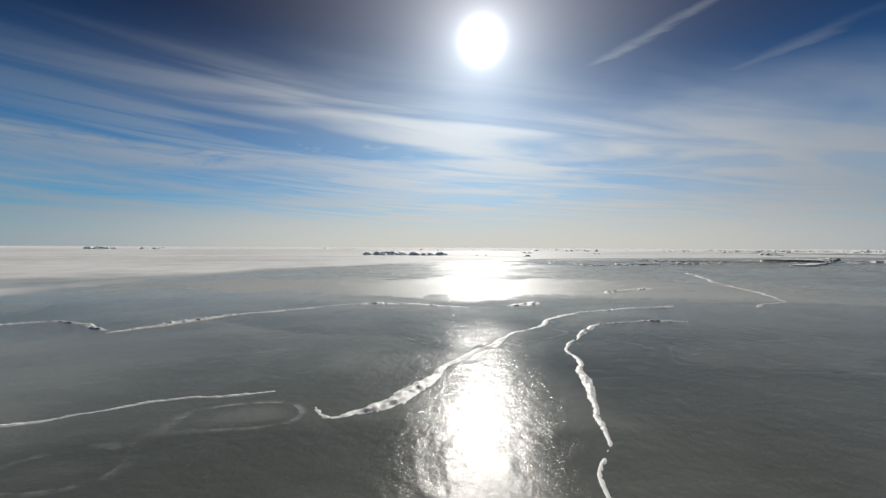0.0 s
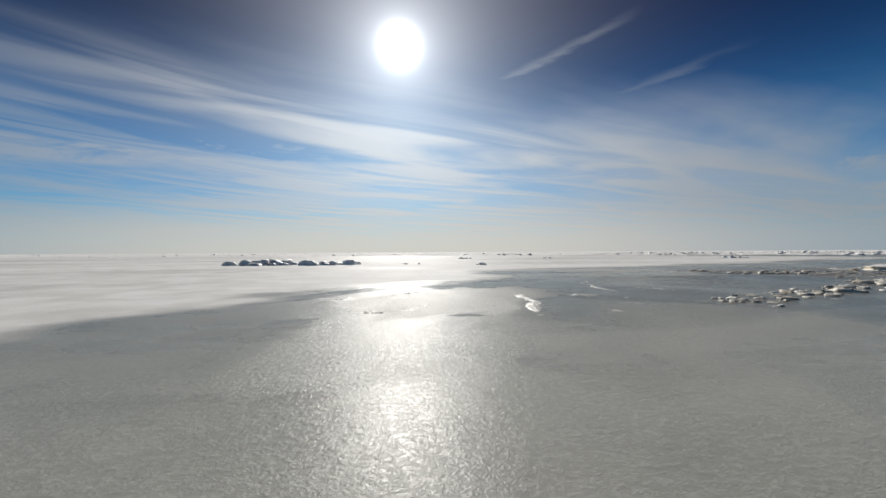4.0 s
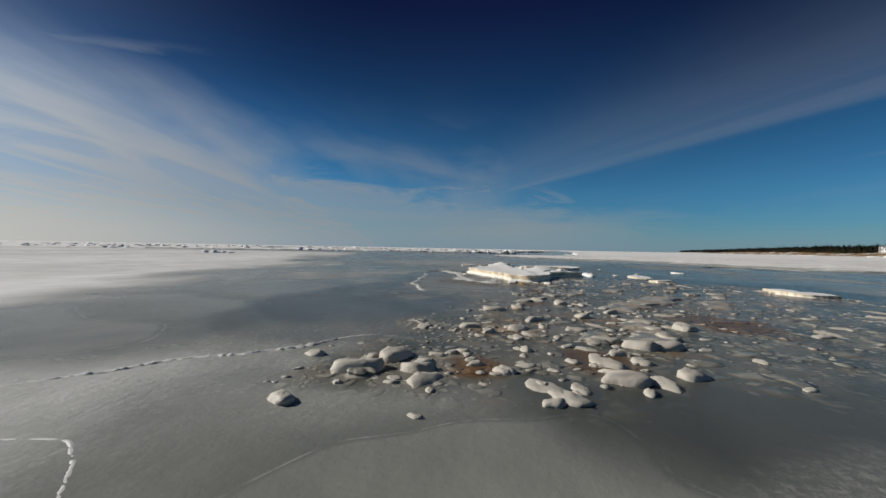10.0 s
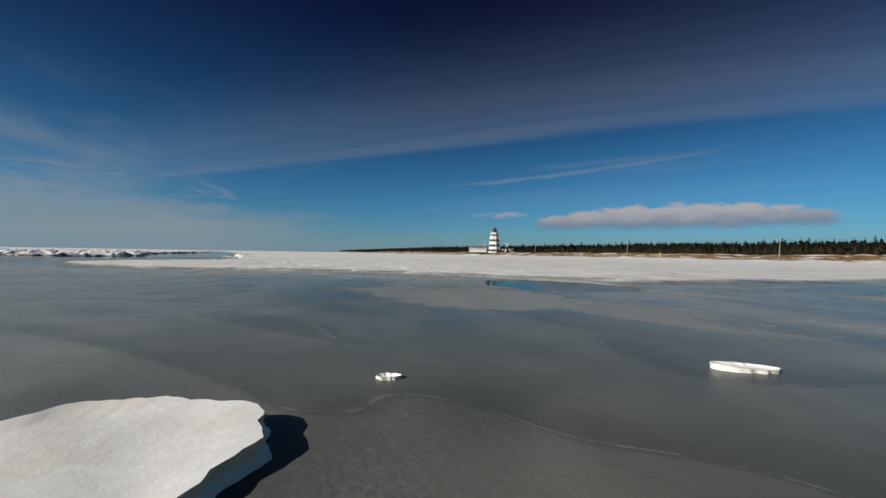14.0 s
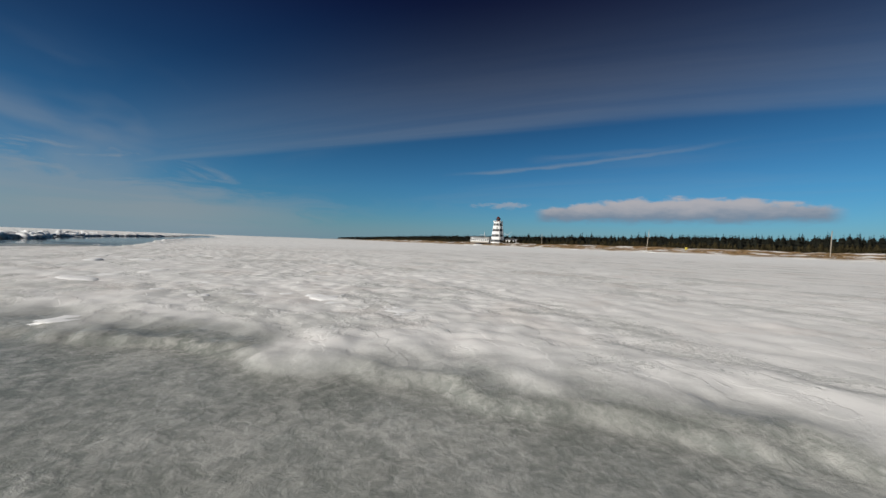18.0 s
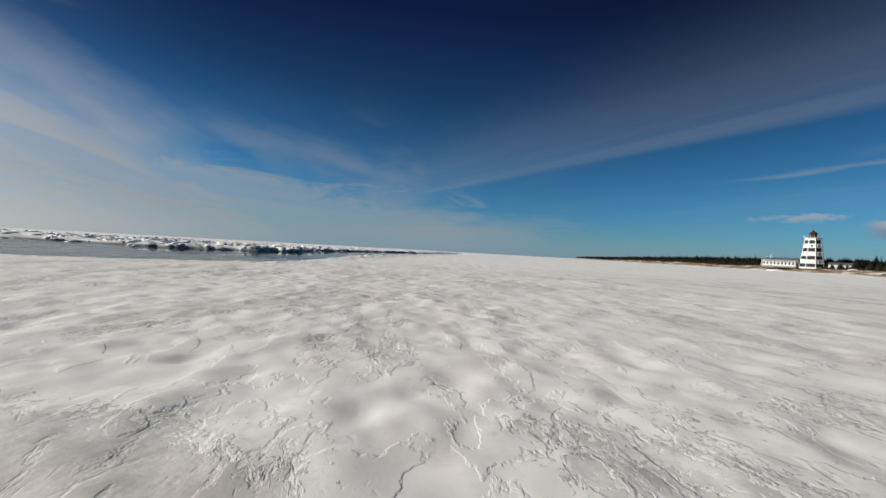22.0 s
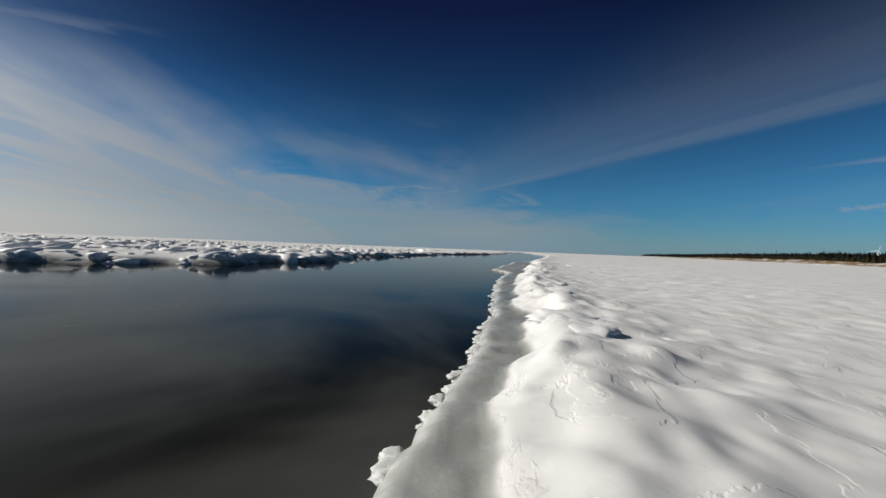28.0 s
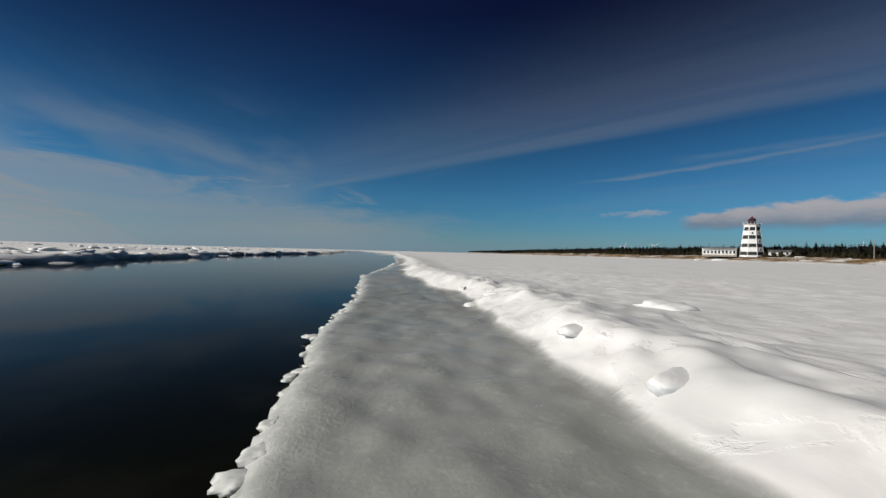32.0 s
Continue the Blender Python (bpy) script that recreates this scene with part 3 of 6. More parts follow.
# ---- the plan: edges of ice, water and land ----
ROUTE = [(0, -2), (0, 8), (-0.5, 16), (3, 28), (8, 34), (16, 38), (25, 39), (36, 35), (49, 26), (58, 20), (70, 16), (80, 18), (92, 21.7), (110, 22.8), (125, 21.8), (140, 17)]
SHELF = [(-3000, -300), (-200, -100), (-40, -75), (15, -45), (34, -15), (40, 3), (45.4, 14.6), (49.5, 17.8), (53.7, 19.9),
         (58, 22.5), (63, 27.3), (69, 35), (76, 39), (84, 39.5), (89.5, 36), (91.5, 30), (94.5, 25.0), (98, 24.2), (101, 23.75), (104.5, 23.2), (107, 22.75),
         (110.5, 22.2), (113.3, 22.0), (118, 21.55), (122, 21.1), (127, 20.2), (130.6, 21.0), (133.3, 20.3), (137.8, 19.65), (142, 18.6), (149.5, 17.4),
         (159, 14.4), (171, 11), (260, -8), (500, -30), (1200, -60), (3200, -200)]
BANK = [(-3000, 700), (-400, 190), (-100, 175), (0, 165), (60, 135), (100, 97), (115, 78), (121, 61), (118, 45), (124, 36.5),
        (134, 33.6), (142, 35.2), (150, 35), (160, 32.6), (176, 30.6), (190, 29), (240, 13), (400, -8), (560, -30), (1200, -50), (3200, -190)]
SHORE = [(-3000, -700), (-600, -190), (-200, -150), (0, -140), (76, -140), (134, -143), (200, -165), (255, -172), (300, -176),
         (420, -200), (600, -255), (900, -350), (1200, -450), (1600, -600), (2200, -850), (3200, -1290)]
GAP_X = [-3000, 40, 95, 104, 112, 118, 121, 127, 130, 133, 137, 142, 150, 160, 200]
GAP_W = [0.3, 0.3, 0.4, 0.6, 0.62, 0.68, 0.75, 1.05, 2.1, 2.3, 2.5, 2.4, 1.8, 1.0, 0.5]
WATER_Z = -0.035
BRASH_AREA = [(19.4, 40.2), (21.0, 39.9), (24, 39.0), (28, 37.6), (30.2, 37.2), (32.2, 35.8), (33.0, 33.2), (31, 30.6), (27, 29.0), (22.4, 30.4), (20.6, 34), (20.0, 36.5)]
FLOE_SLUSH = [(28.4, 38.3), (29.4, 39.8), (32, 40.9), (36, 41.8), (37.2, 40.6), (33, 39.4), (30.5, 38.4), (30.0, 37.3), (28.4, 37.3)]
BRASH_TAIL = [(8.6, 27.6), (13, 29.2), (18, 31.4), (21.5, 33.0), (22.5, 30.2), (18, 28.6), (13, 27.4), (9.2, 26.7)]
STAINS = [(20.3, 38.3, 0.42), (20.7, 37.1, 0.5), (23.6, 35.2, 0.5), (24.7, 37.3, 0.5), (27.2, 37.3, 0.5), (24.9, 35.3, 0.6), (23.2, 34.6, 0.9), (26.6, 34.4, 0.5), (28.6, 36.3, 0.3)]


def within(x, y, poly):
    """Signed distance to a closed outline, positive inside."""
    d, odd = np.full(x.shape, 1e9), np.zeros(x.shape, bool)
    for (ax, ay), (bx, by) in zip(poly, poly[1:] + poly[:1]):
        dx, dy = bx - ax, by - ay
        t = np.clip(((x - ax) * dx + (y - ay) * dy) / (dx * dx + dy * dy), 0, 1)
        d = np.minimum(d, np.hypot(x - ax - t * dx, y - ay - t * dy))
        if ay != by:
            odd ^= ((ay > y) != (by > y)) & (x < dx * (y - ay) / dy + ax)
    return np.where(odd, d, -d)


def ground_shape(x, y):
    """Height of the ice, snow and land, and how much of each cover lies there."""
    wig = (fbm(x * 0.9, y * 0.9, 3, 5) - 0.5) * 0.9 + (np.abs(vnoise(x * 2.6, y * 2.6, 9) - 0.5)) * 0.35
    s = side_of(x, y, SHELF) + wig * smoothstep(0, 60, x) * (1 - 0.72 * smoothstep(97, 105, x))
    n = -side_of(x, y, BANK) + (fbm(x * 0.25, y * 0.25, 3, 15) - 0.5) * 3.0
    r = side_of(x, y, SHORE) + (fbm(x * 0.08, y * 0.08, 3, 25) - 0.5) * 10
    z = (fbm(x * 0.12, y * 0.12, 3, 1) - 0.5) * 0.05 + (fbm(x * 1.1, y * 1.1, 3, 2) - 0.5) * 0.012
    # the refrozen lead
    west = x - (103.2 - 0.12 * (y - 24) + 0.05 * np.maximum(0, y - 29) ** 2 + (fbm(x * 0.4, y * 0.4, 3, 33) - 0.5) * 0.8)
    open_water = smoothstep(-0.1, 0.1, west) * smoothstep(0.04, -0.06, s) * smoothstep(0.15, -0.15, n)
    pool = 1 - np.hypot((x - 47.6) / 3.15, (y - 20.3) / 2.75)
    pool = pool + (fbm(x * 0.9, y * 0.9, 3, 41) - 0.5) * 0.22
    open_water = np.maximum(open_water, smoothstep(-0.02, 0.02, pool) * smoothstep(0.3, -0.1, s))
    # the shelf along the land
    gap = np.interp(x, GAP_X, GAP_W) * (0.86 + 0.28 * fbm(x * 0.5, y * 0.5, 2, 51))
    east = smoothstep(97, 108, x)
    ledge = smoothstep(0.0, 0.22, s) * (0.05 + 0.07 * fbm(x * 3.0, y * 3.0, 2, 55))
    gap = gap + (fbm(x * 1.6, y * 1.6, 3, 53) - 0.5) * 0.36 * east
    lip = np.exp(-((s - gap - 0.75) / np.where(s < gap + 0.75, 0.42, 1.4)) ** 2)
    climb = 1 - east * 0.6 * smoothstep(gap + 0.7, gap, s)
    slope = 1.5 * smoothstep(84, 70, x)
    rise = smoothstep(gap - 0.02 - 0.5 * slope, gap + 0.15 + slope, s + (fbm(x * 0.7, y * 0.7, 3, 57) - 0.5) * 1.4 * slope)
    drift = fbm(x * 0.16 + y * 0.07, y * 0.42 - x * 0.1, 4, 61)
    rough = fbm(x * 0.8, y * 0.8, 4, 65)
    body = 0.15 + 0.03 * east + 0.014 * (drift - 0.45) + 0.005 * (rough - 0.5) + 0.003 * (fbm(x * 3.1, y * 3.1, 2, 67) - 0.5)
    body = body * (0.45 + 0.55 * np.maximum(smoothstep(0, 7, s), east)) + lip * (0.02 + 0.04 * east + east * (0.22 * fbm(x * 0.35, y * 0.35, 3, 71) + 0.26 * (fbm(x * 1.5, y * 1.5, 3, 73) - 0.47)))
    lumps = np.maximum(0, fbm(x * 1.6, y * 1.6, 3, 75) - 0.52) * 0.04
    lumps = lumps * smoothstep(0.48, 0.6, fbm(x * 0.13, y * 0.13, 2, 77)) * smoothstep(120, 60, x)
    plates = smoothstep(0.50, 0.535, fbm(x * 0.55, y * 0.8, 3, 69)) * 0.008 + smoothstep(0.55, 0.58, fbm(x * 1.3, y * 1.6, 2, 70)) * 0.008
    # wind-carved crusts: broken plates with crisp edges, low ridges and pitted hollows
    wx, wy = x + 1.3 * (fbm(x * 0.45, y * 0.45, 2, 201) - 0.5), y + 1.3 * (fbm(x * 0.45, y * 0.45, 2, 202) - 0.5)
    carve = (0.35 + 0.65 * smoothstep(0.40, 0.58, fbm(x * 0.14, y * 0.14, 2, 209))) * smoothstep(40, 52, x) * smoothstep(13, 9, np.abs(side_of(x, y, ROUTE)))
    crest = np.maximum(0, 0.90 - np.abs(2 * fbm(wx * 0.42, wy * 0.7, 3, 203) - 1) * 4.0)
    shell = fbm(wx * 0.8, wy * 1.25, 4, 205)
    shells = smoothstep(0.520, 0.532, shell) * 0.010 + smoothstep(0.60, 0.612, shell) * 0.02 - smoothstep(0.41, 0.40, shell) * 0.012
    pitted = (fbm(x * 4.5, y * 6.0, 3, 207) - 0.5) * 0.06 * smoothstep(0.53, 0.58, fbm(wx * 0.5, wy * 0.7, 3, 211))
    dimples = (fbm(x * 3.4, y * 3.4, 2, 213) - 0.5) * 0.20 * np.exp(-((s - 1.0) / 0.7) ** 2) * smoothstep(90, 94, x) * smoothstep(101, 98, x)
    body = body + plates * 0.35 + (crest * 0.002 + shells * 0.3 + pitted * 0.6) * carve * (1 - 0.45 * east)
    flush = np.exp(-((x - 91) / 9.0) ** 2) * smoothstep(8, 0.5, s) * smoothstep(22, 25, y)
    z = z + ledge + rise * climb * (np.maximum(body, 0.05) + lumps) * (1 - 0.8 * flush) + rise * dimples
    # the far field of rubble
    nr = smoothstep(0.0, 0.8, n)
    z = z + nr * (0.14 + 0.22 * smoothstep(112, 122, x) * (0.5 + fbm(x * 0.4, y * 0.4, 3, 87)) + 0.75 * np.maximum(0, fbm(x * 0.22, y * 0.22, 4, 81) - 0.47) + 0.25 * np.maximum(0, fbm(x * 0.9, y * 0.9, 3, 83) - 0.5))
    # land
    z = z + smoothstep(0, 5, r) * 0.5 + smoothstep(2, 26, r) * (2.3 + 1.4 * (fbm(x * 0.05, y * 0.05, 3, 91) - 0.5)) + smoothstep(30, 200, r) * 1.5
    z = z + smoothstep(0, 3, r) * 0.5 * (fbm(x * 0.35, y * 0.35, 3, 93) - 0.5)
    z = z * (1 - open_water) - 0.5 * open_water
    # covers
    line = np.where(x > 0, 35 + 0.33 * x, np.maximum(35 + 2.4 * x, 9)) + (fbm(x * 0.10, y * 0.22, 4, 101) - 0.5) * 14
    dust = smoothstep(-1.5, 6, y - line) * (0.45 + 0.4 * fbm(x * 0.05, y * 0.12, 4, 103)) * smoothstep(112, 70, x)
    near = smoothstep(-7, -0.5, s) * smoothstep(80, 66, x) * (0.10 + 0.30 * fbm(x * 0.4, y * 0.4, 3, 131)) * smoothstep(20, 40, x)
    snow = np.maximum.reduce([dust, near, rise, nr * 0.95, ledge * 2.2])
    frost = smoothstep(0.52, 0.68, fbm(x * 0.16, y * 0.2, 4, 111)) * 0.6 * smoothstep(7, 10, y)
    for cx, cy, rx, ry, k in ((3.6, 30.6, 3.2, 2.6, 1.0), (14.4, 40.8, 2.8, 2.2, 0.95), (6.4, 38.8, 2.0, 2.4, 0.8), (1, 21, 13, 7, 0.42), (50.6, 23.6, 3.6, 2.6, 0.55), (16.4, 35.8, 2.6, 1.3, 0.9), (0, 12.2, 11.0, 3.2, 0.95), (2.4, 29.3, 2.3, 2.9, 1.35), (1.6, 25.2, 2.6, 2.6, 0.7), (46, 26.5, 3.5, 2.6, 0.8), (97.5, 28.5, 5.0, 3.6, 0.55), (29, 39.6, 4.0, 1.8, 0.9), (32, 39.0, 3.4, 1.2, 1.0), (42, 26, 6, 0.7, 0.6)):
        d = np.hypot((x - cx) / rx, (y - cy) / ry) + (fbm(x * 0.8, y * 0.8, 3, 113) - 0.5) * 0.9
        frost = np.maximum(frost, smoothstep(1.05, 0.75, d) * k)
    young = np.zeros(x.shape)
    for cx, cy, rx, ry, turn, k in ((26, 33.0, 9.0, 5.0, -20, 0.75), (19, 30.5, 8.0, 4.6, -15, 0.5), (17.5, 33.6, 4.5, 1.9, -20, 0.9), (6.3, 35.2, 2.3, 0.5, 8, 1.0), (8.6, 29.5, 3.2, 2.2, -40, 0.6), (33, 36, 8, 6, -20, 0.6), (25.5, 40.2, 5.0, 2.8, -10, 0.65), (40, 30, 11, 6, -35, 0.35),
                                    (2.6, 3.5, 1.6, 2.2, 0, 0.55), (-1.2, 1.4, 4.0, 1.2, 10, 0.5), (6.5, 5.0, 5, 3.5, 20, 0.4), (0.4, 32.1, 3.6, 0.6, 46, 0.85), (11.0, 40.5, 5.0, 0.7, -5, 0.7)):
        ca, sa = math.cos(radians(turn)), math.sin(radians(turn))
        d = np.hypot(((x - cx) * ca + (y - cy) * sa) / rx, ((y - cy) * ca - (x - cx) * sa) / ry) + (fbm(x * 0.5, y * 0.5, 3, 117) - 0.5) * 0.45
        young = np.maximum(young, smoothstep(1.04, 0.86, d) * k)
    rag = (fbm(x * 0.9, y * 0.9, 3, 141) - 0.5) * 2.2
    brash = np.maximum(smoothstep(-0.25, 0.55, within(x, y, BRASH_AREA) + rag), smoothstep(-0.1, 0.5, within(x, y, BRASH_TAIL) + rag))
    brash = np.maximum(brash, smoothstep(-0.1, 0.4, within(x, y, FLOE_SLUSH) + rag * 0.6))
    brash = brash * (0.55 + 0.45 * smoothstep(0.36, 0.52, fbm(x * 0.45, y * 0.45, 3, 143)))
    stain = np.zeros(x.shape)
    for cx, cy, rr in STAINS:
        stain = np.maximum(stain, smoothstep(1.15, 0.7, np.hypot(x - cx, (y - cy) * 1.5) / rr + (fbm(x * 2.2, y * 2.2, 3, 145) - 0.5) * 1.2))
    pale = smoothstep(6.2, 9.5, y + (fbm(x * 0.25, y * 0.5, 3, 147) - 0.5) * 4) * smoothstep(27, 22, y) * smoothstep(13, 5, x + (fbm(x * 0.2, y * 0.2, 3, 149) - 0.5) * 6)
    pale = np.maximum(pale, 0.7 * smoothstep(1.1, 0.6, np.hypot((x - 12) / 9.5, (y - 40.5) / 4.6) + (fbm(x * 0.3, y * 0.3, 3, 151) - 0.5) * 0.7))
    land = smoothstep(1.5, 7, r + (fbm(x * 0.3, y * 0.3, 3, 121) - 0.5) * 8)
    return z, dict(brash=brash, stain=stain, pale=pale, snow=snow, frost=frost * (1 - rise) * (1 - 0.6 * young), young=young, land=land, shelf=np.maximum(rise, nr * 0.6), worn=rise * smoothstep(112, 88, x) * smoothstep(-60, -20, y),
                   ledge=smoothstep(0.02, 0.2, s) * (1 - rise) * smoothstep(96, 101, x), rim=smoothstep(0.42, 0.08, s) * smoothstep(-0.02, 0.05, s) * smoothstep(100, 106, x),
                   grit=smoothstep(-7.5, -3.5, s + (fbm(x * 0.5, y * 0.5, 3, 137) - 0.5) * 5) * (1 - rise) * smoothstep(50, 53, x) * smoothstep(84, 74, x) * (0.55 + 0.45 * smoothstep(0.40, 0.54, fbm(x * 0.35, y * 0.35, 3, 139))),
                   rippled=np.maximum(smoothstep(15, 9, y) * smoothstep(20, 12, np.abs(x)), 0.35 * smoothstep(1.1, 0.7, np.hypot((x - 5.5) / 4.5, (y - 39) / 6))))


def make_ground():
    unit, sizes = 0.0625, (1024, 128, 32, 8, 2, 1)
    half = 50
    i = np.arange(-half, half) * 1024
    cells = np.array(np.meshgrid(i, i, indexing="ij")).reshape(2, -1).T
    leaves = []
    for level, size in enumerate(sizes):
        if level == len(sizes) - 1:
            leaves.append((size, cells))
            break
        c = (cells + size / 2) * unit
        d = np.abs(side_of(c[:, 0], c[:, 1], ROUTE))
        reach = size * unit * 0.75
        split = d < (300, 64, 24, 6.5, 3.6)[level] + reach
        if level == 3:
            split |= (d < 13 + reach) & (side_of(c[:, 0], c[:, 1], SHELF) > -2.0)
        if level == 4:
            split &= side_of(c[:, 0], c[:, 1], SHELF) > -1.0
        if level in (1, 2):
            e = np.abs(side_of(c[:, 0], c[:, 1], SHELF))
            b = np.abs(side_of(c[:, 0], c[:, 1], BANK))
            split |= (np.minimum(e, b) < (20, 5)[level - 1] + reach) & (d < (220, 90)[level - 1])
        if level in (0, 1):
            e = np.abs(side_of(c[:, 0], c[:, 1], SHORE))
            split |= (e < (90, 22)[level] + reach) & (c[:, 0] > -150) & (c[:, 0] < 700)
        leaves.append((size, cells[~split]))
        k = size // sizes[level + 1]
        o = np.array(np.meshgrid(np.arange(k), np.arange(k), indexing="ij")).reshape(2, -1).T * sizes[level + 1]
        cells = (cells[split][:, None, :] + o[None]).reshape(-1, 2)
    big = 1 << 21

    def key(p):
        return (p[..., 0] + big // 2).astype(np.int64) * big + (p[..., 1] + big // 2)

    corners = [np.concatenate([c + np.array(o) * s for s, c in leaves]) for o in ((0, 0), (1, 0), (1, 1), (0, 1))]
    keys = np.unique(np.concatenate([key(c) for c in corners]))
    x, y = (keys // big - big // 2) * unit, (keys % big - big // 2) * unit
    z, cover = ground_shape(x, y)
    loops, starts, count = [], [], 0
    for s, c in leaves:
        if not len(c):
            continue
        k = {1024: 8, 2: 2}.get(s, 4)
        ring, there = [], []
        for a, b in (((0, 0), (1, 0)), ((1, 0), (1, 1)), ((1, 1), (0, 1)), ((0, 1), (0, 0))):
            a, b = np.array(a) * s, np.array(b) * s
            for j in range(k if s > 1 else 1):
                p = key(c + a + (b - a) * j // k)
                at = np.minimum(np.searchsorted(keys, p), len(keys) - 1)
                ring.append(at)
                there.append(keys[at] == p)
        ring, there = np.array(ring).T, np.array(there).T
        loops.append(ring[there])
        n = there.sum(1)
        starts.append(count + np.concatenate(([0], np.cumsum(n)[:-1])))
        count += n.sum()
    me = bpy.data.meshes.new("ground")
    loops, starts = np.concatenate(loops), np.concatenate(starts)
    me.vertices.add(len(keys))
    me.vertices.foreach_set("co", np.stack([x, y, z], 1).ravel())
    me.loops.add(len(loops))
    me.loops.foreach_set("vertex_index", loops.astype(np.int32))
    me.polygons.add(len(starts))
    me.polygons.foreach_set("loop_start", starts.astype(np.int32))
    me.update(calc_edges=True)
    me.polygons.foreach_set("use_smooth", np.ones(len(starts), bool))
    for name, v in cover.items():
        me.attributes.new(name, "FLOAT", "POINT").data.foreach_set("value", v)
    me.materials.append(MAT["ground"])
    me.validate()
    return tagged(new("ground", me), "grey refrozen sea ice, white snow shelf and snowy grass shore", "ground", kind="structure")


def ground_z(x, y):
    return float(ground_shape(np.array([float(x)]), np.array([float(y)]))[0][0])


def make_water(name, x0, x1, y0, y1, step, label, skin=1.0):
    nx, ny = int((x1 - x0) / step) + 1, int((y1 - y0) / step) + 1
    gx, gy = np.meshgrid(np.linspace(x0, x1, nx), np.linspace(y0, y1, ny), indexing="ij")
    x, y = gx.ravel(), gy.ravel()
    i = (np.arange(nx - 1)[:, None] * ny + np.arange(ny - 1)[None]).ravel()
    me = bpy.data.meshes.new(name)
    me.from_pydata(np.stack([x, y, np.full(x.shape, WATER_Z)], 1).tolist(), [], np.stack([i, i + ny, i + ny + 1, i + 1], 1).tolist())
    skim = smoothstep(120, 106, x + (fbm(x * 0.15, y * 0.15, 3, 7) - 0.5) * 14) * 0.95 + 0.03
    me.attributes.new("skim", "FLOAT", "POINT").data.foreach_set("value", skim * skin)
    me.materials.append(MAT["water"])
    return tagged(new(name, me), label, "water", kind="structure")


make_ground()
make_water("water", 96, 700, -50, 62, 2.0, "dark open sea water between ice edges, thin skim ice")
make_water("water", 43.5, 52.0, 15.5, 24.0, 0.5, "small dark pool of open water at the shelf edge", 0.75)


# ---- pieces of ice ----
def chunk_mesh(name, mat, seed, size=(1, 1, 0.6), fine=2, round_=0.35, rough=0.06):
    """A worn block of ice about one metre across: a few broken faces with rounded edges."""
    r = random.Random(seed)
    planes = []
    for _ in range(9):
        n = Vector((r.gauss(0, 1), r.gauss(0, 1), r.gauss(0, 0.9))).normalized()
        planes.append((n, r.uniform(0.55, 1.0)))
    planes.append((Vector((r.uniform(-0.15, 0.15), r.uniform(-0.15, 0.15), 1)).normalized(), r.uniform(0.6, 0.8)))
    bm = bmesh.new()
    bmesh.ops.create_icosphere(bm, subdivisions=fine, radius=1.0)
    for v in bm.verts:
        d = v.co.normalized()
        cut = min([h / max(0.05, d.dot(n)) for n, h in planes if d.dot(n) > 0.05] + [1.0])
        k = cut * (1 - round_) + 0.72 * round_
        k *= 1 + rough * 2 * noise.noise(d * 2.2 + Vector((seed, 0, 0))) + rough * noise.noise(d * 5 + Vector((0, seed, 0)))
        p = d * k * 0.5
        v.co = Vector((p.x * size[0], p.y * size[1], max(-0.16, p.z) * size[2] * 1.7))
    me = bpy.data.meshes.new(name)
    bm.to_mesh(me)
    bm.free()
    me.materials.append(mat)
    me.polygons.foreach_set("use_smooth", [True] * len(me.polygons))
    return me


def scatter(name, meshes, places, label, category, mat):
    """Many pieces joined into one mesh; places holds (x, y, z, turn, sx, sy, sz, lean)."""
    verts, faces, base = [], [], 0
    data = []
    for me in meshes:
        co = np.empty(len(me.vertices) * 3)
        me.vertices.foreach_get("co", co)
        data.append((co.reshape(-1, 3), [tuple(p.vertices) for p in me.polygons]))
    for i, (x, y, z, turn, sx, sy, sz, lean) in enumerate(places):
        co, fs = data[i % len(data)]
        p = co * (sx, sy, sz)
        c, s = math.cos(lean), math.sin(lean)
        p = np.stack([p[:, 0] * c + p[:, 2] * s, p[:, 1], p[:, 2] * c - p[:, 0] * s], 1)
        c, s = math.cos(turn), math.sin(turn)
        p = np.stack([p[:, 0] * c - p[:, 1] * s + x, p[:, 0] * s + p[:, 1] * c + y, p[:, 2] + z], 1)
        verts.append(p)
        faces += [tuple(k + base for k in f) for f in fs]
        base += len(p)
    me = bpy.data.meshes.new(name)
    me.from_pydata(np.concatenate(verts).tolist(), [], faces)
    me.polygons.foreach_set("use_smooth", np.ones(len(faces), bool))
    me.materials.append(mat)
    return tagged(new(name, me), label, category, kind="stuff")


def heights(xy):
    a = np.array(xy, float)
    return ground_shape(a[:, 0], a[:, 1])[0]


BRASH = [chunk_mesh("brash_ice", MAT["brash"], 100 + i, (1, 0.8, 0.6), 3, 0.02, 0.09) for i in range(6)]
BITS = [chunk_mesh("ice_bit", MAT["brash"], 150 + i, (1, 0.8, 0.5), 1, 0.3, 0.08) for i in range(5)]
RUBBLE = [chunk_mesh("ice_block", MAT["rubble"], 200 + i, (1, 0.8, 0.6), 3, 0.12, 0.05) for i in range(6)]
SLAB = [chunk_mesh("ice_slab", MAT["rubble"], 300 + i, (1.2, 0.9, 0.32), 2, 0.15, 0.05) for i in range(5)]
FARB = [chunk_mesh("ice_far", MAT["rubble"], 350 + i, (1, 0.8, 0.55), 1, 0.1, 0.10) for i in range(7)]
FLOEB = [chunk_mesh("ice_block", MAT["tan"], 420 + i, (1, 0.8, 0.6), 3, 0.05, 0.2) for i in range(6)]
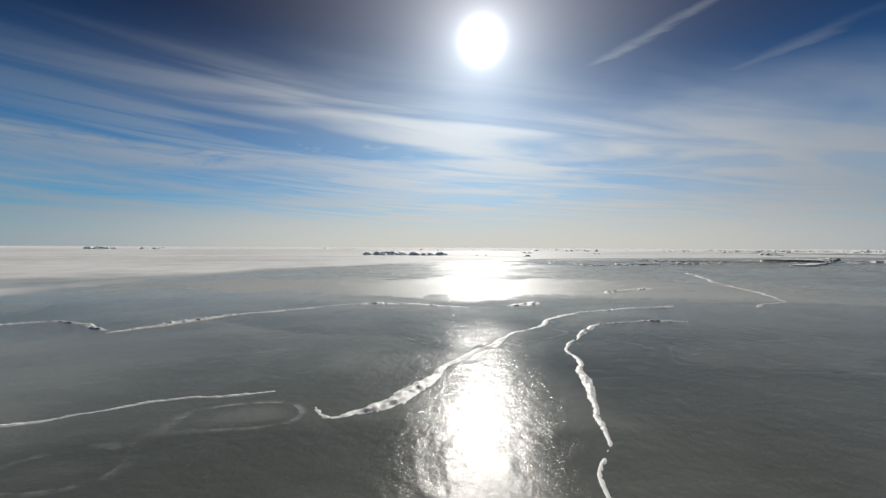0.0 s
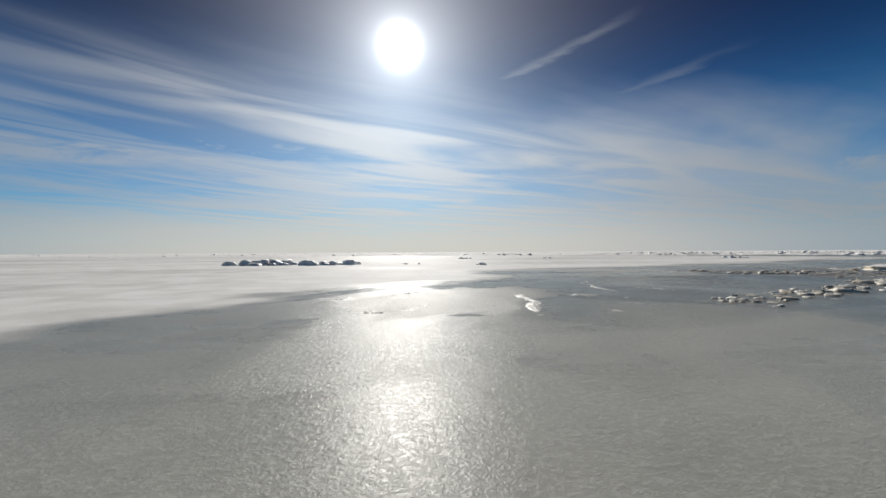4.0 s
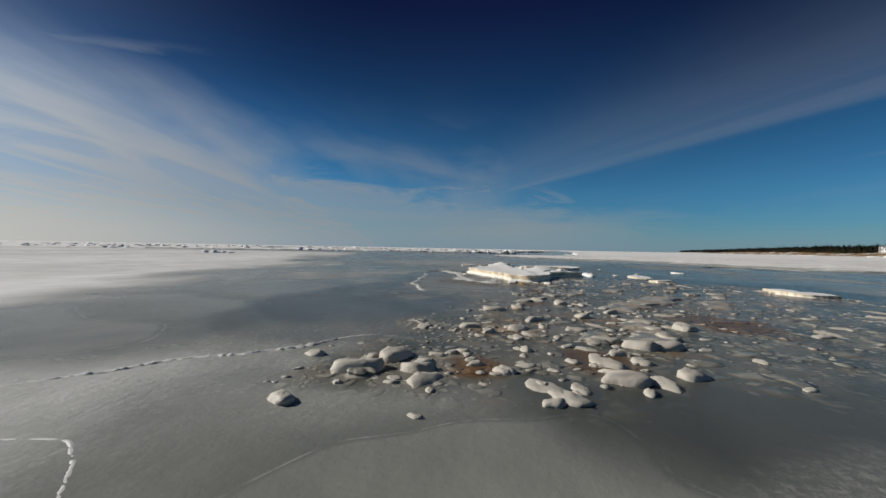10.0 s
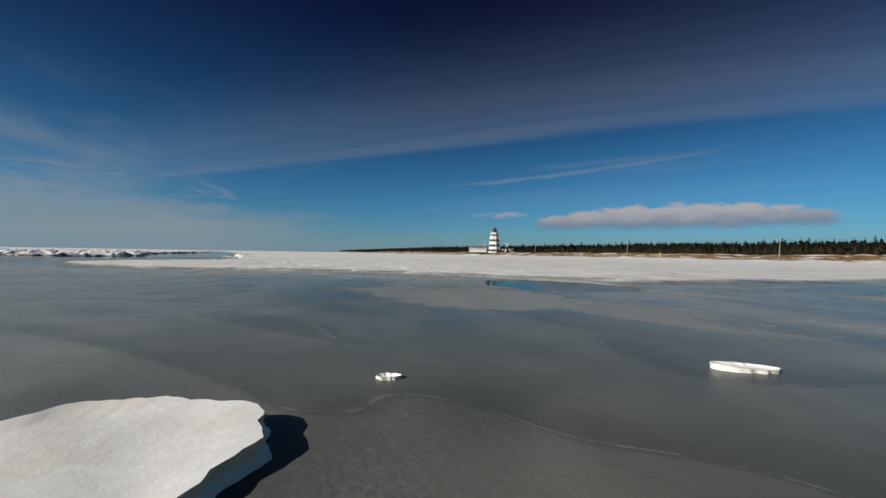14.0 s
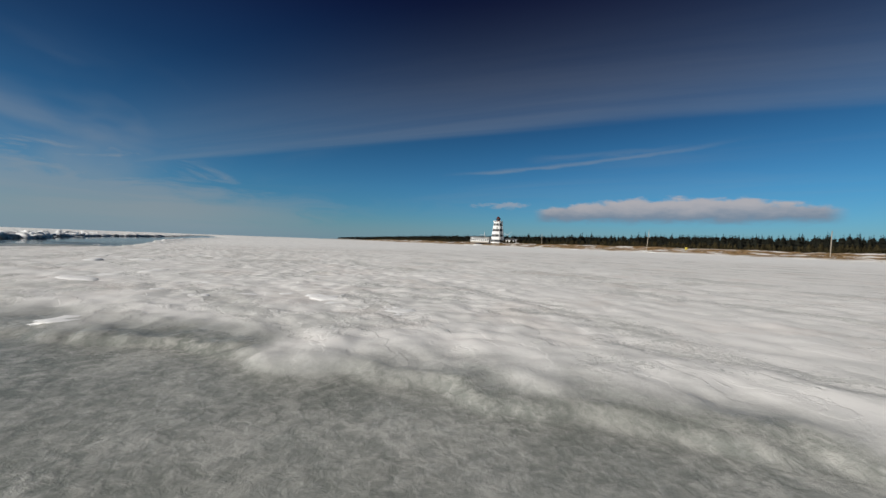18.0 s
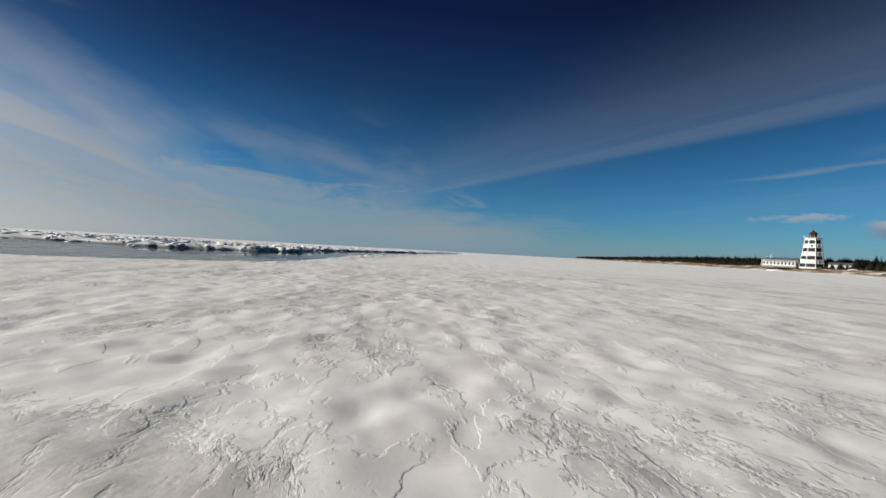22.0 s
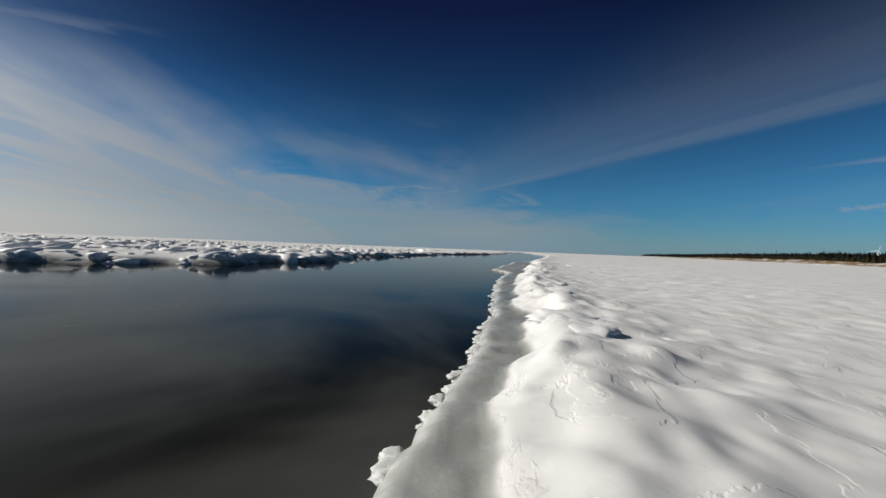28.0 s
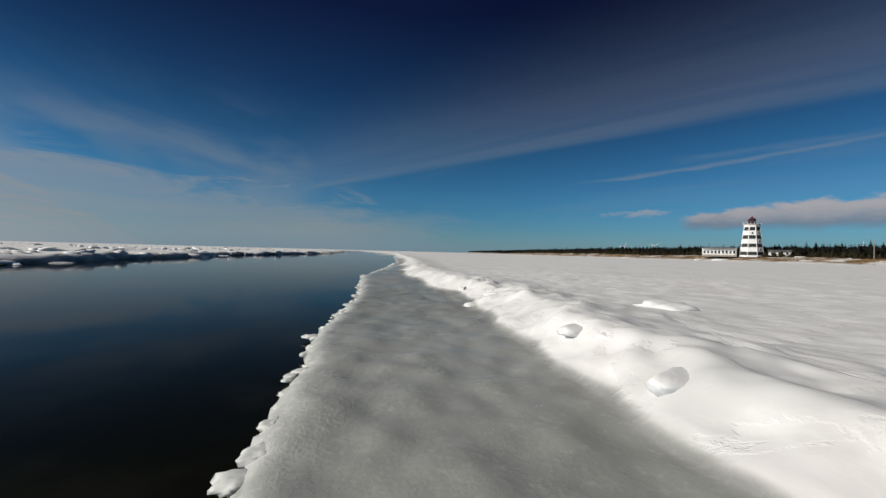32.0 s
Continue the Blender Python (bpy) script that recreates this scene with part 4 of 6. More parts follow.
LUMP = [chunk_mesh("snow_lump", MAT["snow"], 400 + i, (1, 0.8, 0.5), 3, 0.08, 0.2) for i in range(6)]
OCHRE = [chunk_mesh("ice_block", MAT["ochre"], 440 + i, (1, 0.8, 0.6), 3, 0.1, 0.15) for i in range(2)]
CRUMB = [chunk_mesh("crumb", MAT["crust"], 450 + i, (1, 0.8, 0.7), 1, 0.3, 0.10) for i in range(5)]


def single(name, me, x, y, z, turn, s, label, category, group="", lean=0.0):
    ob = new(name, me)
    ob.matrix_world = pose(x, y, z, math.degrees(lean), 0, turn) @ Matrix.Diagonal((*s, 1))
    return tagged(ob, label, category, group)


def sheet_floe(name, x, y, radii, high, seed, mat, label, group="", rim=0.03, wave=0.05, rings=12, segs=72, rough=0.14, relief=None, base=0.0, deep=0.12):
    """A floe: a plate with an uneven outline, a worn top and a broken, undercut flank."""
    rnd = random.Random(seed)
    bm = bmesh.new()
    grid = []
    n = len(radii)
    for j in range(rings + 4):
        row = []
        for i in range(segs):
            a = 6.28318 * i / segs
            k = a / 6.28318 * n
            f = k - int(k)
            f = f * f * (3 - 2 * f)
            r = radii[int(k) % n] * (1 - f) + radii[(int(k) + 1) % n] * f
            r *= 1 + rough * (noise.noise((math.cos(a) * 3 + seed, math.sin(a) * 3, 0)) + 0.6 * noise.noise((math.cos(a) * 9, math.sin(a) * 9 + seed, 4)))
            t = min(1.0, (j + 0.4) / (rings - 0.6))
            px, py = math.cos(a) * r * t, math.sin(a) * r * t
            z = high + wave * (noise.noise((px * 0.7 + seed, py * 0.7, 1)) + 0.5 * noise.noise((px * 2.1, py * 2.1 + seed, 7)))
            z += rim * max(0.0, (t - 0.8) / 0.2)
            if relief:
                z += relief(x + px, y + py)
            if j == rings:
                px, py, z = px * 1.006, py * 1.006, z - 0.28 * high
            elif j == rings + 1:
                px, py, z = px * (1 - 0.02), py * (1 - 0.02), high * 0.35
            elif j == rings + 2:
                px, py, z = px * 1.03, py * 1.03, high * 0.2
            elif j == rings + 3:
                px, py, z = px * 1.05, py * 1.05, -deep
            if j >= rings:
                w = 0.018 * min(1.0, high / 0.2) * (0.6 * noise.noise((px * 3, py * 3, z * 5 + seed)) + 0.8 * noise.noise((px * 9, py * 9, z * 9 + seed)))
                px, py, z = px * (1 + w), py * (1 + w), z + w * 0.5
            row.append(bm.verts.new((px, py, z)))
        grid.append(row)
    mid = bm.verts.new((0, 0, high))
    flank = bmesh.new()
    skirt = [[flank.verts.new(v.co) for v in row] for row in grid[rings - 1:]]
    for i in range(segs):
        k = (i + 1) % segs
        bm.faces.new((mid, grid[0][i], grid[0][k]))
        for j in range(rings - 1):
            bm.faces.new((grid[j][i], grid[j + 1][i], grid[j + 1][k], grid[j][k]))
        for j in range(len(skirt) - 1):
            flank.faces.new((skirt[j][i], skirt[j + 1][i], skirt[j + 1][k], skirt[j][k]))
    bmesh.ops.delete(bm, geom=[v for row in grid[rings:] for v in row], context="VERTS")
    top = thing(name, pose(x, y, base), label, {"ice_floe": "ice floe", "ice_plate": "ice plate", "ice_pan": "ice pan"}.get(name, "stained ice"), group)
    part("snow_cap", bm, mat, top, smooth=True)
    part("ice_base", flank, MAT["tan"] if name == "ice_floe" else mat, top, "greyish broken ice flank", smooth=True)
    return top


def crust_line(points, wide, high, seed, label):
    """A crack healed with a frothy crust: a strip of broken relief along a wandering line."""
    p = [Vector((*q, 0)) for q in points]
    path = []
    for i in range(len(p) - 1):
        a, b, c, d = p[max(0, i - 1)], p[i], p[i + 1], p[min(len(p) - 1, i + 2)]
        steps = max(2, int((c - b).length / max(0.02, min(0.03, wide * 0.3))))
        for k in range(steps):
            t = k / steps
            path.append(0.5 * (2 * b + (c - a) * t + (2 * a - 5 * b + 4 * c - d) * t * t + (3 * b - a - 3 * c + d) * t ** 3))
    path = np.array([q[:2] for q in path])
    n = len(path)
    d = np.gradient(path, axis=0)
    d /= np.maximum(1e-6, np.hypot(d[:, 0], d[:, 1]))[:, None]
    run = np.concatenate(([0], np.cumsum(np.hypot(*np.diff(path, axis=0).T))))
    zero = np.zeros(n)
    off = (fbm(run * 1.4, zero, 3, seed) - 0.5) * 0.34
    full = np.clip(2.3 * fbm(run * 1.1, zero + 5, 3, seed + 40) - 0.62, 0.08, 1.0)
    full *= np.minimum(1, np.minimum(run, run[-1] - run) / 0.3)
    cols = 13 if wide < 0.1 else 25
    t = np.linspace(-1, 1, cols)
    w = (off[:, None] + t[None] * wide * 1.6 * (0.45 + 0.75 * full[:, None]))
    x = path[:, :1] - d[:, 1:] * w
    y = path[:, 1:] + d[:, :1] * w
    f = 28.0 if wide < 0.2 else 15.0
    sparse = 0.10 if wide < 0.088 or wide > 0.25 else 0.34
    bits = fbm(x * f, y * f, 3, seed + 80, 0.6)
    big = fbm(x * f * 0.35, y * f * 0.35, 2, seed + 90)
    prof = np.exp(-(t[None] * 1.9) ** 2) * (0.15 + 0.85 * full[:, None])
    high = high * 0.42
    z = high * (prof * (0.2 + 2.0 * np.maximum(0, bits - 0.32)) * (0.85 + 0.4 * big) * 1.5 - sparse) - 0.15 * high * np.abs(t[None]) ** 3
    z = np.where(np.abs(t)[None] > 0.98, -0.02 - 0.3 * high, z)
    z = z + ground_shape(x.ravel(), y.ravel())[0].reshape(n, cols)
    q = (np.arange(n - 1)[:, None] * cols + np.arange(cols - 1)[None]).ravel()
    me = bpy.data.meshes.new("ice_crack_crust")
    me.from_pydata(np.stack([x, y, z], 2).reshape(-1, 3).tolist(), [], np.stack([q, q + 1, q + cols + 1, q + cols], 1).tolist())
    me.polygons.foreach_set("use_smooth", np.ones(len(q), bool))
    me.materials.append(MAT["crust"])
    return tagged(new("ice_crack_crust", me), label, "ice ridge", "healed cracks in the lead ice")


# ---- cracks over the refrozen lead ----
def turned(points, cx, cy, deg):
    """A line turned clockwise about a point."""
    c, s = math.cos(radians(deg)), math.sin(radians(deg))
    return [(cx + (x - cx) * c + (y - cy) * s, cy + (y - cy) * c - (x - cx) * s) for x, y in points]


CRUST = "white frothy crust along a healed crack in grey ice"
crust_line([(-7.5, 5.4), (-5.8, 6.0), (-4.6, 5.5)], 0.043, 0.043, 1, CRUST)
crust_line([(-4.6, 5.3), (-4.2, 5.9), (-3.6, 6.75), (-2.5, 7.6), (-1.7, 8.2), (-0.7, 8.3), (0.5, 7.7)], 0.068, 0.060, 2, CRUST)
crust_line([(-3.6, 2.3), (-2.6, 2.7), (-2.1, 3.0), (-1.3, 3.25)], 0.036, 0.038, 3, CRUST)
crust_line([(-1.0, 2.85), (-0.75, 2.7), (-0.4, 3.0), (-0.1, 3.6), (0.4, 4.4), (1.1, 5.4), (2.1, 6.8), (3.2, 7.5), (4.8, 8.1)], 0.061, 0.051, 4, CRUST)
crust_line([(0.7, 1.5), (1.0, 2.3), (1.2, 3.1), (1.4, 4.5), (1.75, 5.2), (2.3, 6.0), (3.1, 6.4), (4.0, 6.5)], 0.036, 0.043, 5, CRUST)
crust_line([(6.4, 8.0), (7.0, 8.4), (8.2, 9.6), (9.6, 13.8), (11.8, 19.0)], 0.050, 0.043, 6, CRUST)
crust_line(turned([(5.3, 30.5), (5.0, 29.9), (4.8, 29.5), (4.7, 29.1), (4.55, 28.5), (4.3, 27.6)], 1.8, 24.8, 1.3), 0.145, 0.10, 8, "broad white crust of slush frozen along a crack")
crust_line(turned([(9.7, 34.4), (9.3, 33.6), (8.85, 33.1), (8.8, 32.4), (8.5, 31.6), (8.4, 31.0), (8.4, 30.2)], 5.2, 31.5, 1.0), 0.035, 0.04, 9, CRUST)
crust_line(turned([(9.6, 31.2), (10.0, 30.8), (10.4, 30.3)], 5.2, 31.5, 1.0), 0.05, 0.04, 10, CRUST)
crust_line([(18.2, 41.2), (18.4, 40.4), (17.4, 39.5), (16.2, 39.1), (14.8, 38.7), (13.6, 38.65)], 0.03, 0.035, 11, CRUST)
crust_line([(18.4, 42.2), (18.97, 41.76), (19.46, 41.35), (20.02, 41.03), (20.47, 40.4), (21.3, 39.6)], 0.04, 0.05, 13, CRUST)
crust_line([(36.0, 41.0), (34.4, 40.2), (32.4, 39.75), (31.3, 39.6), (30.6, 39.25), (30.2, 39.1), (29.8, 38.6), (29.9, 38.1)], 0.26, 0.12, 15, "lumpy slush ridge frozen round the edge of a floe")

SLUSH = "clump of white slush frozen on grey ice"
SL1, SL2, SL3 = [(1.4, 7.9), (1.8, 8.2), (2.2, 8.7)], [(4.2, 10.2), (5.5, 11.0), (6.5, 11.6)], [(0.8, 7.6), (0.9, 7.5)]
SL5 = ([(0.5, 27.7), (1.0, 27.7), (1.3, 27.6)],
       [(1.5, 27.6), (1.9, 28.0), (2.4, 28.8)],
       [(5.5, 30.4), (4.6, 28.2), (4.1, 26.9)],
       [(3.6, 26.5), (3.9, 26.6), (4.4, 26.8)],
       [(4.6, 26.9), (4.9, 26.8), (4.9, 26.6)],
       [(5.6, 26.9), (6.0, 26.7)],
       [(4.5, 26.0), (4.7, 25.6), (4.5, 25.4)],
       [(2.2, 27.2), (2.6, 27.0), (2.8, 26.6)])
for i, line in enumerate(([(3.9, 28.9), (4.6, 28.7), (5.1, 28.9)], [(6.2, 29.7), (6.7, 29.5), (7.1, 29.55)], [(7.2, 29.0), (7.6, 28.7)], [(-0.5, 30.0), (0.1, 30.1), (0.5, 30.5)],
                          [(1.2, 30.6), (2.0, 31.2), (2.6, 31.9)], SL1, SL2, SL3) + SL5):
    crust_line(turned(line, 1.8, 24.8, 1.3) if line[0][1] > 20 else turned(line, -0.15, 5.5, -0.95), 0.15, 0.10, 30 + i, SLUSH)
crust_line([(26.4, 40.1), (27.2, 40.4), (28.3, 40.7), (30.1, 41.0), (32.1, 41.1), (34, 41.6)], 0.06, 0.05, 50, CRUST)
crust_line([(104.6, 23.3), (103.5, 24.2), (102.8, 26), (102.6, 28.5), (103.0, 31.5), (104.0, 35.0), (106.2, 38.6), (110.5, 40.2), (116, 41.0)], 0.14, 0.17, 51, "crumbled white rim of ice along open water")
crust_line([(95.8, 27.4), (96.9, 27.0), (97.8, 26.2), (98.6, 26.4)], 0.05, 0.03, 52, CRUST)
crust_line([(96.9, 27.0), (97.1, 28.0), (98.0, 28.8), (99.4, 29.1)], 0.05, 0.03, 53, CRUST)

for i, line in enumerate(([(97.2, 25.7), (97.6, 25.35), (97.9, 25.2), (98.3, 25.4), (98.9, 25.1), (99.4, 25.15)], [(97.9, 25.2), (97.95, 24.95), (98.15, 24.7)], [(98.6, 26.7), (99.4, 26.3), (100.3, 26.45), (101.0, 26.1)],
                          [(96.6, 26.4), (97.1, 26.3), (97.6, 26.6)], [(100.2, 25.0), (100.8, 25.3), (101.5, 25.1)], [(99.0, 27.9), (99.9, 27.6), (100.9, 27.9)], [(98.2, 29.6), (99.6, 29.9), (100.8, 29.4)])):
    crust_line(line, 0.09, 0.05, 60 + i, CRUST)

# ---- floes ----
def to_line(x, y, line):
    """Distance to a short line, and the side of it."""
    best, side = 9.0, 1.0
    for (ax, ay), (bx, by) in zip(line[:-1], line[1:]):
        dx, dy = bx - ax, by - ay
        t = max(0.0, min(1.0, ((x - ax) * dx + (y - ay) * dy) / (dx * dx + dy * dy)))
        d = math.hypot(x - ax - t * dx, y - ay - t * dy)
        if d < best:
            best, side = d, 1.0 if dx * (y - ay) - dy * (x - ax) < 0 else -1.0
    return best, side


CREVICES = [([(35.35, 35.5), (35.16, 35.75), (34.6, 35.87), (34.1, 36.1), (33.4, 36.3)], 0.055, 0.20), ([(34.5, 35.2), (34.4, 35.4), (34.1, 35.65), (34.0, 35.9), (34.15, 36.1)], 0.05, 0.18)]


def floe_relief(x, y):
    """Crevices between pushed-together plates, a raised back and worn hollows."""
    z = 0.0
    for line, wide, deep in CREVICES:
        d, _ = to_line(x, y, line)
        z -= deep * math.exp(-(d / wide) ** 2)
    z += 0.20 * math.exp(-((x - 37.75) / 0.5) ** 2 - ((y - 38.1) / 0.45) ** 2)
    z += 0.10 * math.exp(-((x - 35.3) / 0.9) ** 2 - ((y - 36.35) / 0.5) ** 2)
    z -= 0.07 * math.exp(-((x - 34.2) / 0.7) ** 2 - ((y - 34.9) / 0.45) ** 2)
    d, side = to_line(x, y, [(38.2, 37.6), (36.8, 37.6), (35.6, 37.5), (34.6, 37.2), (33.0, 36.9), (31.5, 36.9)])
    z += 0.025 * side * min(1.0, d / 0.15) * math.exp(-(d / 0.5) ** 2)
    worn = noise.noise((x * 1.1, y * 1.1, 5))
    if worn > 0.15 and y > 37.2:
        z += 0.05 * (worn - 0.15) * noise.noise((x * 7, y * 7, 2))
    return z


sheet_floe("ice_floe", 34.2, 37.1, [2.32, 2.81, 3.99, 3.48, 3.09, 2.85, 2.72, 2.68, 2.51, 2.27, 2.13, 2.06, 2.06, 2.11, 2.22, 2.43, 2.77, 3.67, 3.88, 3.29, 2.39, 1.68, 1.63, 1.63, 1.71, 1.97, 2.4, 2.22, 1.99, 1.87, 1.84, 1.96, 2.13, 2.37, 2.67, 2.59],
           0.215, 11, MAT["floe"], "large white snow-covered ice floe frozen into grey ice", wave=0.02, rings=60, segs=288, rough=0.022, rim=0.012, relief=floe_relief)
PLATE = "raised broken plate of snow-ice with tan edges"
for i, (x, y, r, h, base) in enumerate(((35.95, 36.85, [0.55, 0.42, 0.34, 0.38, 0.48, 0.40, 0.22, 0.30, 0.36, 0.42], 0.11, 0.225), (35.85, 36.2, [0.62, 0.55, 0.36, 0.30, 0.36, 0.60, 0.72, 0.62, 0.45, 0.42, 0.48, 0.55], 0.10, 0.215),
                                        (37.95, 38.0, [0.5, 0.35, 0.25, 0.3, 0.45, 0.4, 0.3, 0.35], 0.16, 0.205), (34.75, 35.55, [0.26, 0.16, 0.13, 0.2, 0.3, 0.17, 0.13, 0.18], 0.05, 0.215))):
    sheet_floe("ice_plate", x, y, r, h, 80 + i, MAT["tan"], PLATE, "plates piled on the floe", wave=0.07, rings=14, segs=96, rough=0.24, rim=-0.05, base=base, deep=0.05)
sheet_floe("ice_floe", 40.1, 35.1, [0.80, 1.0, 1.55, 0.95, 0.75, 1.1, 1.40, 1.12], 0.125, 20, MAT["floe"], "flat snow-topped ice floe in grey ice", "small floes in the lead", wave=0.035, rings=18, segs=140, rough=0.10)
for i, (x, y, r) in enumerate(((38.7, 28.95, [0.17, 0.38, 0.20, 0.12, 0.18, 0.34, 0.16, 0.12]), (40.7, 32.4, [0.09, 0.13, 0.10, 0.06, 0.08, 0.12, 0.09, 0.06]))):
    sheet_floe("ice_chip", x, y, r, 0.035, 95 + i, MAT["floe"], "small flat chip of white ice frozen into grey ice", "chips of ice in the lead", wave=0.05, rings=8, segs=48, rough=0.15, base=-0.022, deep=0.04)
FLOE = "flat snow-topped ice floe in grey ice"
for i, (x, y, r, h) in enumerate(((33.9, 32.4, [1.0, 0.5, 0.4, 0.5, 0.85, 0.45, 0.4, 0.6], 0.07), (31.7, 32.5, [0.45, 0.3, 0.25, 0.3, 0.42, 0.25], 0.10),
                                  (43.4, 38.1, [0.9, 0.6, 0.45, 0.7, 0.8, 0.5], 0.1), (45.4, 38.2, [0.8, 0.5, 0.4, 0.6, 0.7, 0.4], 0.08), (42.4, 40.3, [0.6, 0.4, 0.3, 0.5], 0.08),
                                  (28.6, 30.2, [0.9, 0.45, 0.3, 0.6, 0.8, 0.4], 0.10), (26.0, 28.3, [1.1, 0.5, 0.4, 0.8, 1.0, 0.4], 0.09), (43.3, 38.5, [0.7, 0.5, 0.35, 0.5, 0.6, 0.4], 0.08), (41.7, 39.3, [0.4, 0.25, 0.2, 0.3], 0.08), (40.2, 37.1, [0.35, 0.2, 0.18, 0.25], 0.07), (36.7, 31.6, [0.16, 0.11, 0.09], 0.05), (34.9, 33.1, [0.14, 0.09, 0.11], 0.05))):
    sheet_floe("ice_floe", x, y, r, h, 20 + i, MAT["floe"], FLOE, "small floes in the lead", wave=0.04, rings=9, segs=64, rough=0.28, rim=-0.015)

# ---- brash ice round the floe ----


def inside(x, y, poly):
    odd = False
    for (ax, ay), (bx, by) in zip(poly, poly[1:] + poly[:1]):
        if (ay > y) != (by > y) and x < (bx - ax) * (y - ay) / (by - ay) + ax:
            odd = not odd
    return odd


rnd = random.Random(7)
spots = []
while len(spots) < 900:
    x, y = rnd.uniform(19, 33), rnd.uniform(29, 40.4)
    edge = min(1.0, 0.35 + 0.65 * math.exp(-((y - (40.2 - 0.32 * (x - 20))) / 1.6) ** 2))
    if inside(x, y, BRASH_AREA) and rnd.random() < edge * (0.25 + 1.3 * max(0, noise.noise((x * 0.6, y * 0.6, 2)) + 0.35)):
        spots.append((x, y))
hz = heights(spots)
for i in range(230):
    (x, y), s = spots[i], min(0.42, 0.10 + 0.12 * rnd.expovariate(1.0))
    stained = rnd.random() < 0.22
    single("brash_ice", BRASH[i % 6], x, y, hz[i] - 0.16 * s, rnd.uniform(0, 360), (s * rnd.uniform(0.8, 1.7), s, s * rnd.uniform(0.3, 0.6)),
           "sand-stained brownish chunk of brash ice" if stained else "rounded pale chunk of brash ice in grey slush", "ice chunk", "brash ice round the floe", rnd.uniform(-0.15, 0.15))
scatter("brash_ice_bits", BITS, [(x, y, hz[230 + i] - 0.05 * s, rnd.uniform(0, 6), s * rnd.uniform(0.8, 1.4), s, s * 0.5, rnd.uniform(-0.2, 0.2))
                                  for i, (x, y) in enumerate(spots[230:]) for s in (0.04 + 0.16 * rnd.random() ** 2.0,)],
        "small bits of brash ice in grey slush", "brash ice", MAT["slush"])
for i, (x, y, r, turn, h) in enumerate(((20.0, 39.4, 0.45, 40, 0.12), (21.9, 36.2, 0.9, -30, 0.12), (21.8, 36.9, 0.6, -20, 0.1), (31.3, 32.4, 0.6, 20, 0.13), (29.1, 30.5, 0.6, 10, 0.12), (33.5, 32.5, 0.7, 15, 0.05), (27.7, 33.2, 0.5, -10, 0.1), (26.2, 34.6, 1.5, -28, 0.08), (24.8, 35.7, 1.3, -30, 0.05), (24.2, 36.7, 0.35, 0, 0.06), (29.6, 32.9, 0.7, -25, 0.06),
                                        (28.5, 33.4, 0.6, -20, 0.06), (27.4, 32.7, 0.5, -15, 0.08), (26.8, 36.3, 0.55, -50, 0.08), (26.5, 36.9, 0.45, 30, 0.09), (30.0, 33.5, 0.4, -30, 0.08), (26.3, 37.6, 0.42, 60, 0.12), (28.2, 35.0, 0.9, -25, 0.05), (25.6, 33.6, 1.1, -20, 0.05), (23.0, 36.0, 0.9, -30, 0.05))):
    outline = [r * 0.62 * (0.3 + 0.72 * abs(math.cos(6.28318 * k / 12 - radians(turn))) ** 2.2) for k in range(12)]
    sheet_floe("ice_pan", x, y, outline, 0.35 * h + ground_z(x, y), 120 + i, MAT["slush"], "flat half-sunken pan of dirty white ice in slush", "pans among the brash ice", wave=0.035, rings=10, segs=64, rough=0.4, rim=-0.02)
for i, (x, y, s) in enumerate(((25.0, 36.9, 0.45), (25.4, 37.35, 0.4), (25.15, 37.6, 0.35), (24.6, 37.7, 0.35), (24.1, 37.8, 0.4), (23.8, 38.2, 0.45), (25.7, 37.2, 0.3), (24.9, 36.5, 0.3))):
    single("ice_block", BRASH[i % 6], x, y, -0.02, i * 53, (s * 1.2, s * 0.8, s * 0.5), "rounded cream-white block of ice among slush", "ice block", "blocks round the floe")
for i, (x, y, s) in enumerate(((34.78, 34.3, 0.7), (34.1, 34.3, 0.6), (30.2, 38.35, 0.35), (29.7, 37.7, 0.5), (30.9, 37.9, 0.4), (30.3, 37.2, 0.35), (31.2, 36.0, 0.4), (33.0, 34.6, 0.35), (29.8, 36.6, 0.4), (33.4, 39.6, 0.3))):
    single("ice_block", (FLOEB if i > 1 else LUMP)[i % 6], x, y, -0.02, i * 47, (s * 1.1, s * 0.8, s * (0.7 if i < 2 else 0.5)), "rounded dirty-white block of ice beside a floe", "ice block", "blocks round the floe")

rim = [(36.6, 39.3), (34.9, 39.9), (33.2, 39.1), (31.5, 38.2), (30.1, 37.8), (29.9, 37.2), (30.4, 36.5), (31.3, 36.2), (32.4, 36.0)]
for i in range(70):
    k = rnd.random() * (len(rim) - 1)
    (ax, ay), (bx, by) = rim[int(k)], rim[int(k) + 1]
    f = k - int(k)
    s = 0.07 + 0.13 * rnd.random() ** 2
    x, y = ax + (bx - ax) * f + rnd.gauss(0, 0.12), ay + (by - ay) * f + abs(rnd.gauss(0, 0.14)) * (1 if k < 4 else -1)
    single("slush_lump", FLOEB[i % 6], x, y, ground_z(x, y) - 0.02, rnd.uniform(0, 360), (s * 1.4, s, s * 0.6), "frozen lump of slush at the foot of a floe", "slush lump", "slush lumps round the floe", rnd.uniform(-0.2, 0.2))
for i, (x, y, s) in enumerate(((29.6, 37.5, 0.30), (29.35, 37.4, 0.24), (29.9, 37.35, 0.2))):
    single("ice_block", OCHRE[i % 2], x, y, -0.02, i * 80, (s * 1.4, s, s * 0.5), "orange-brown stained chunk of ice in slush", "ice block", "blocks round the floe")
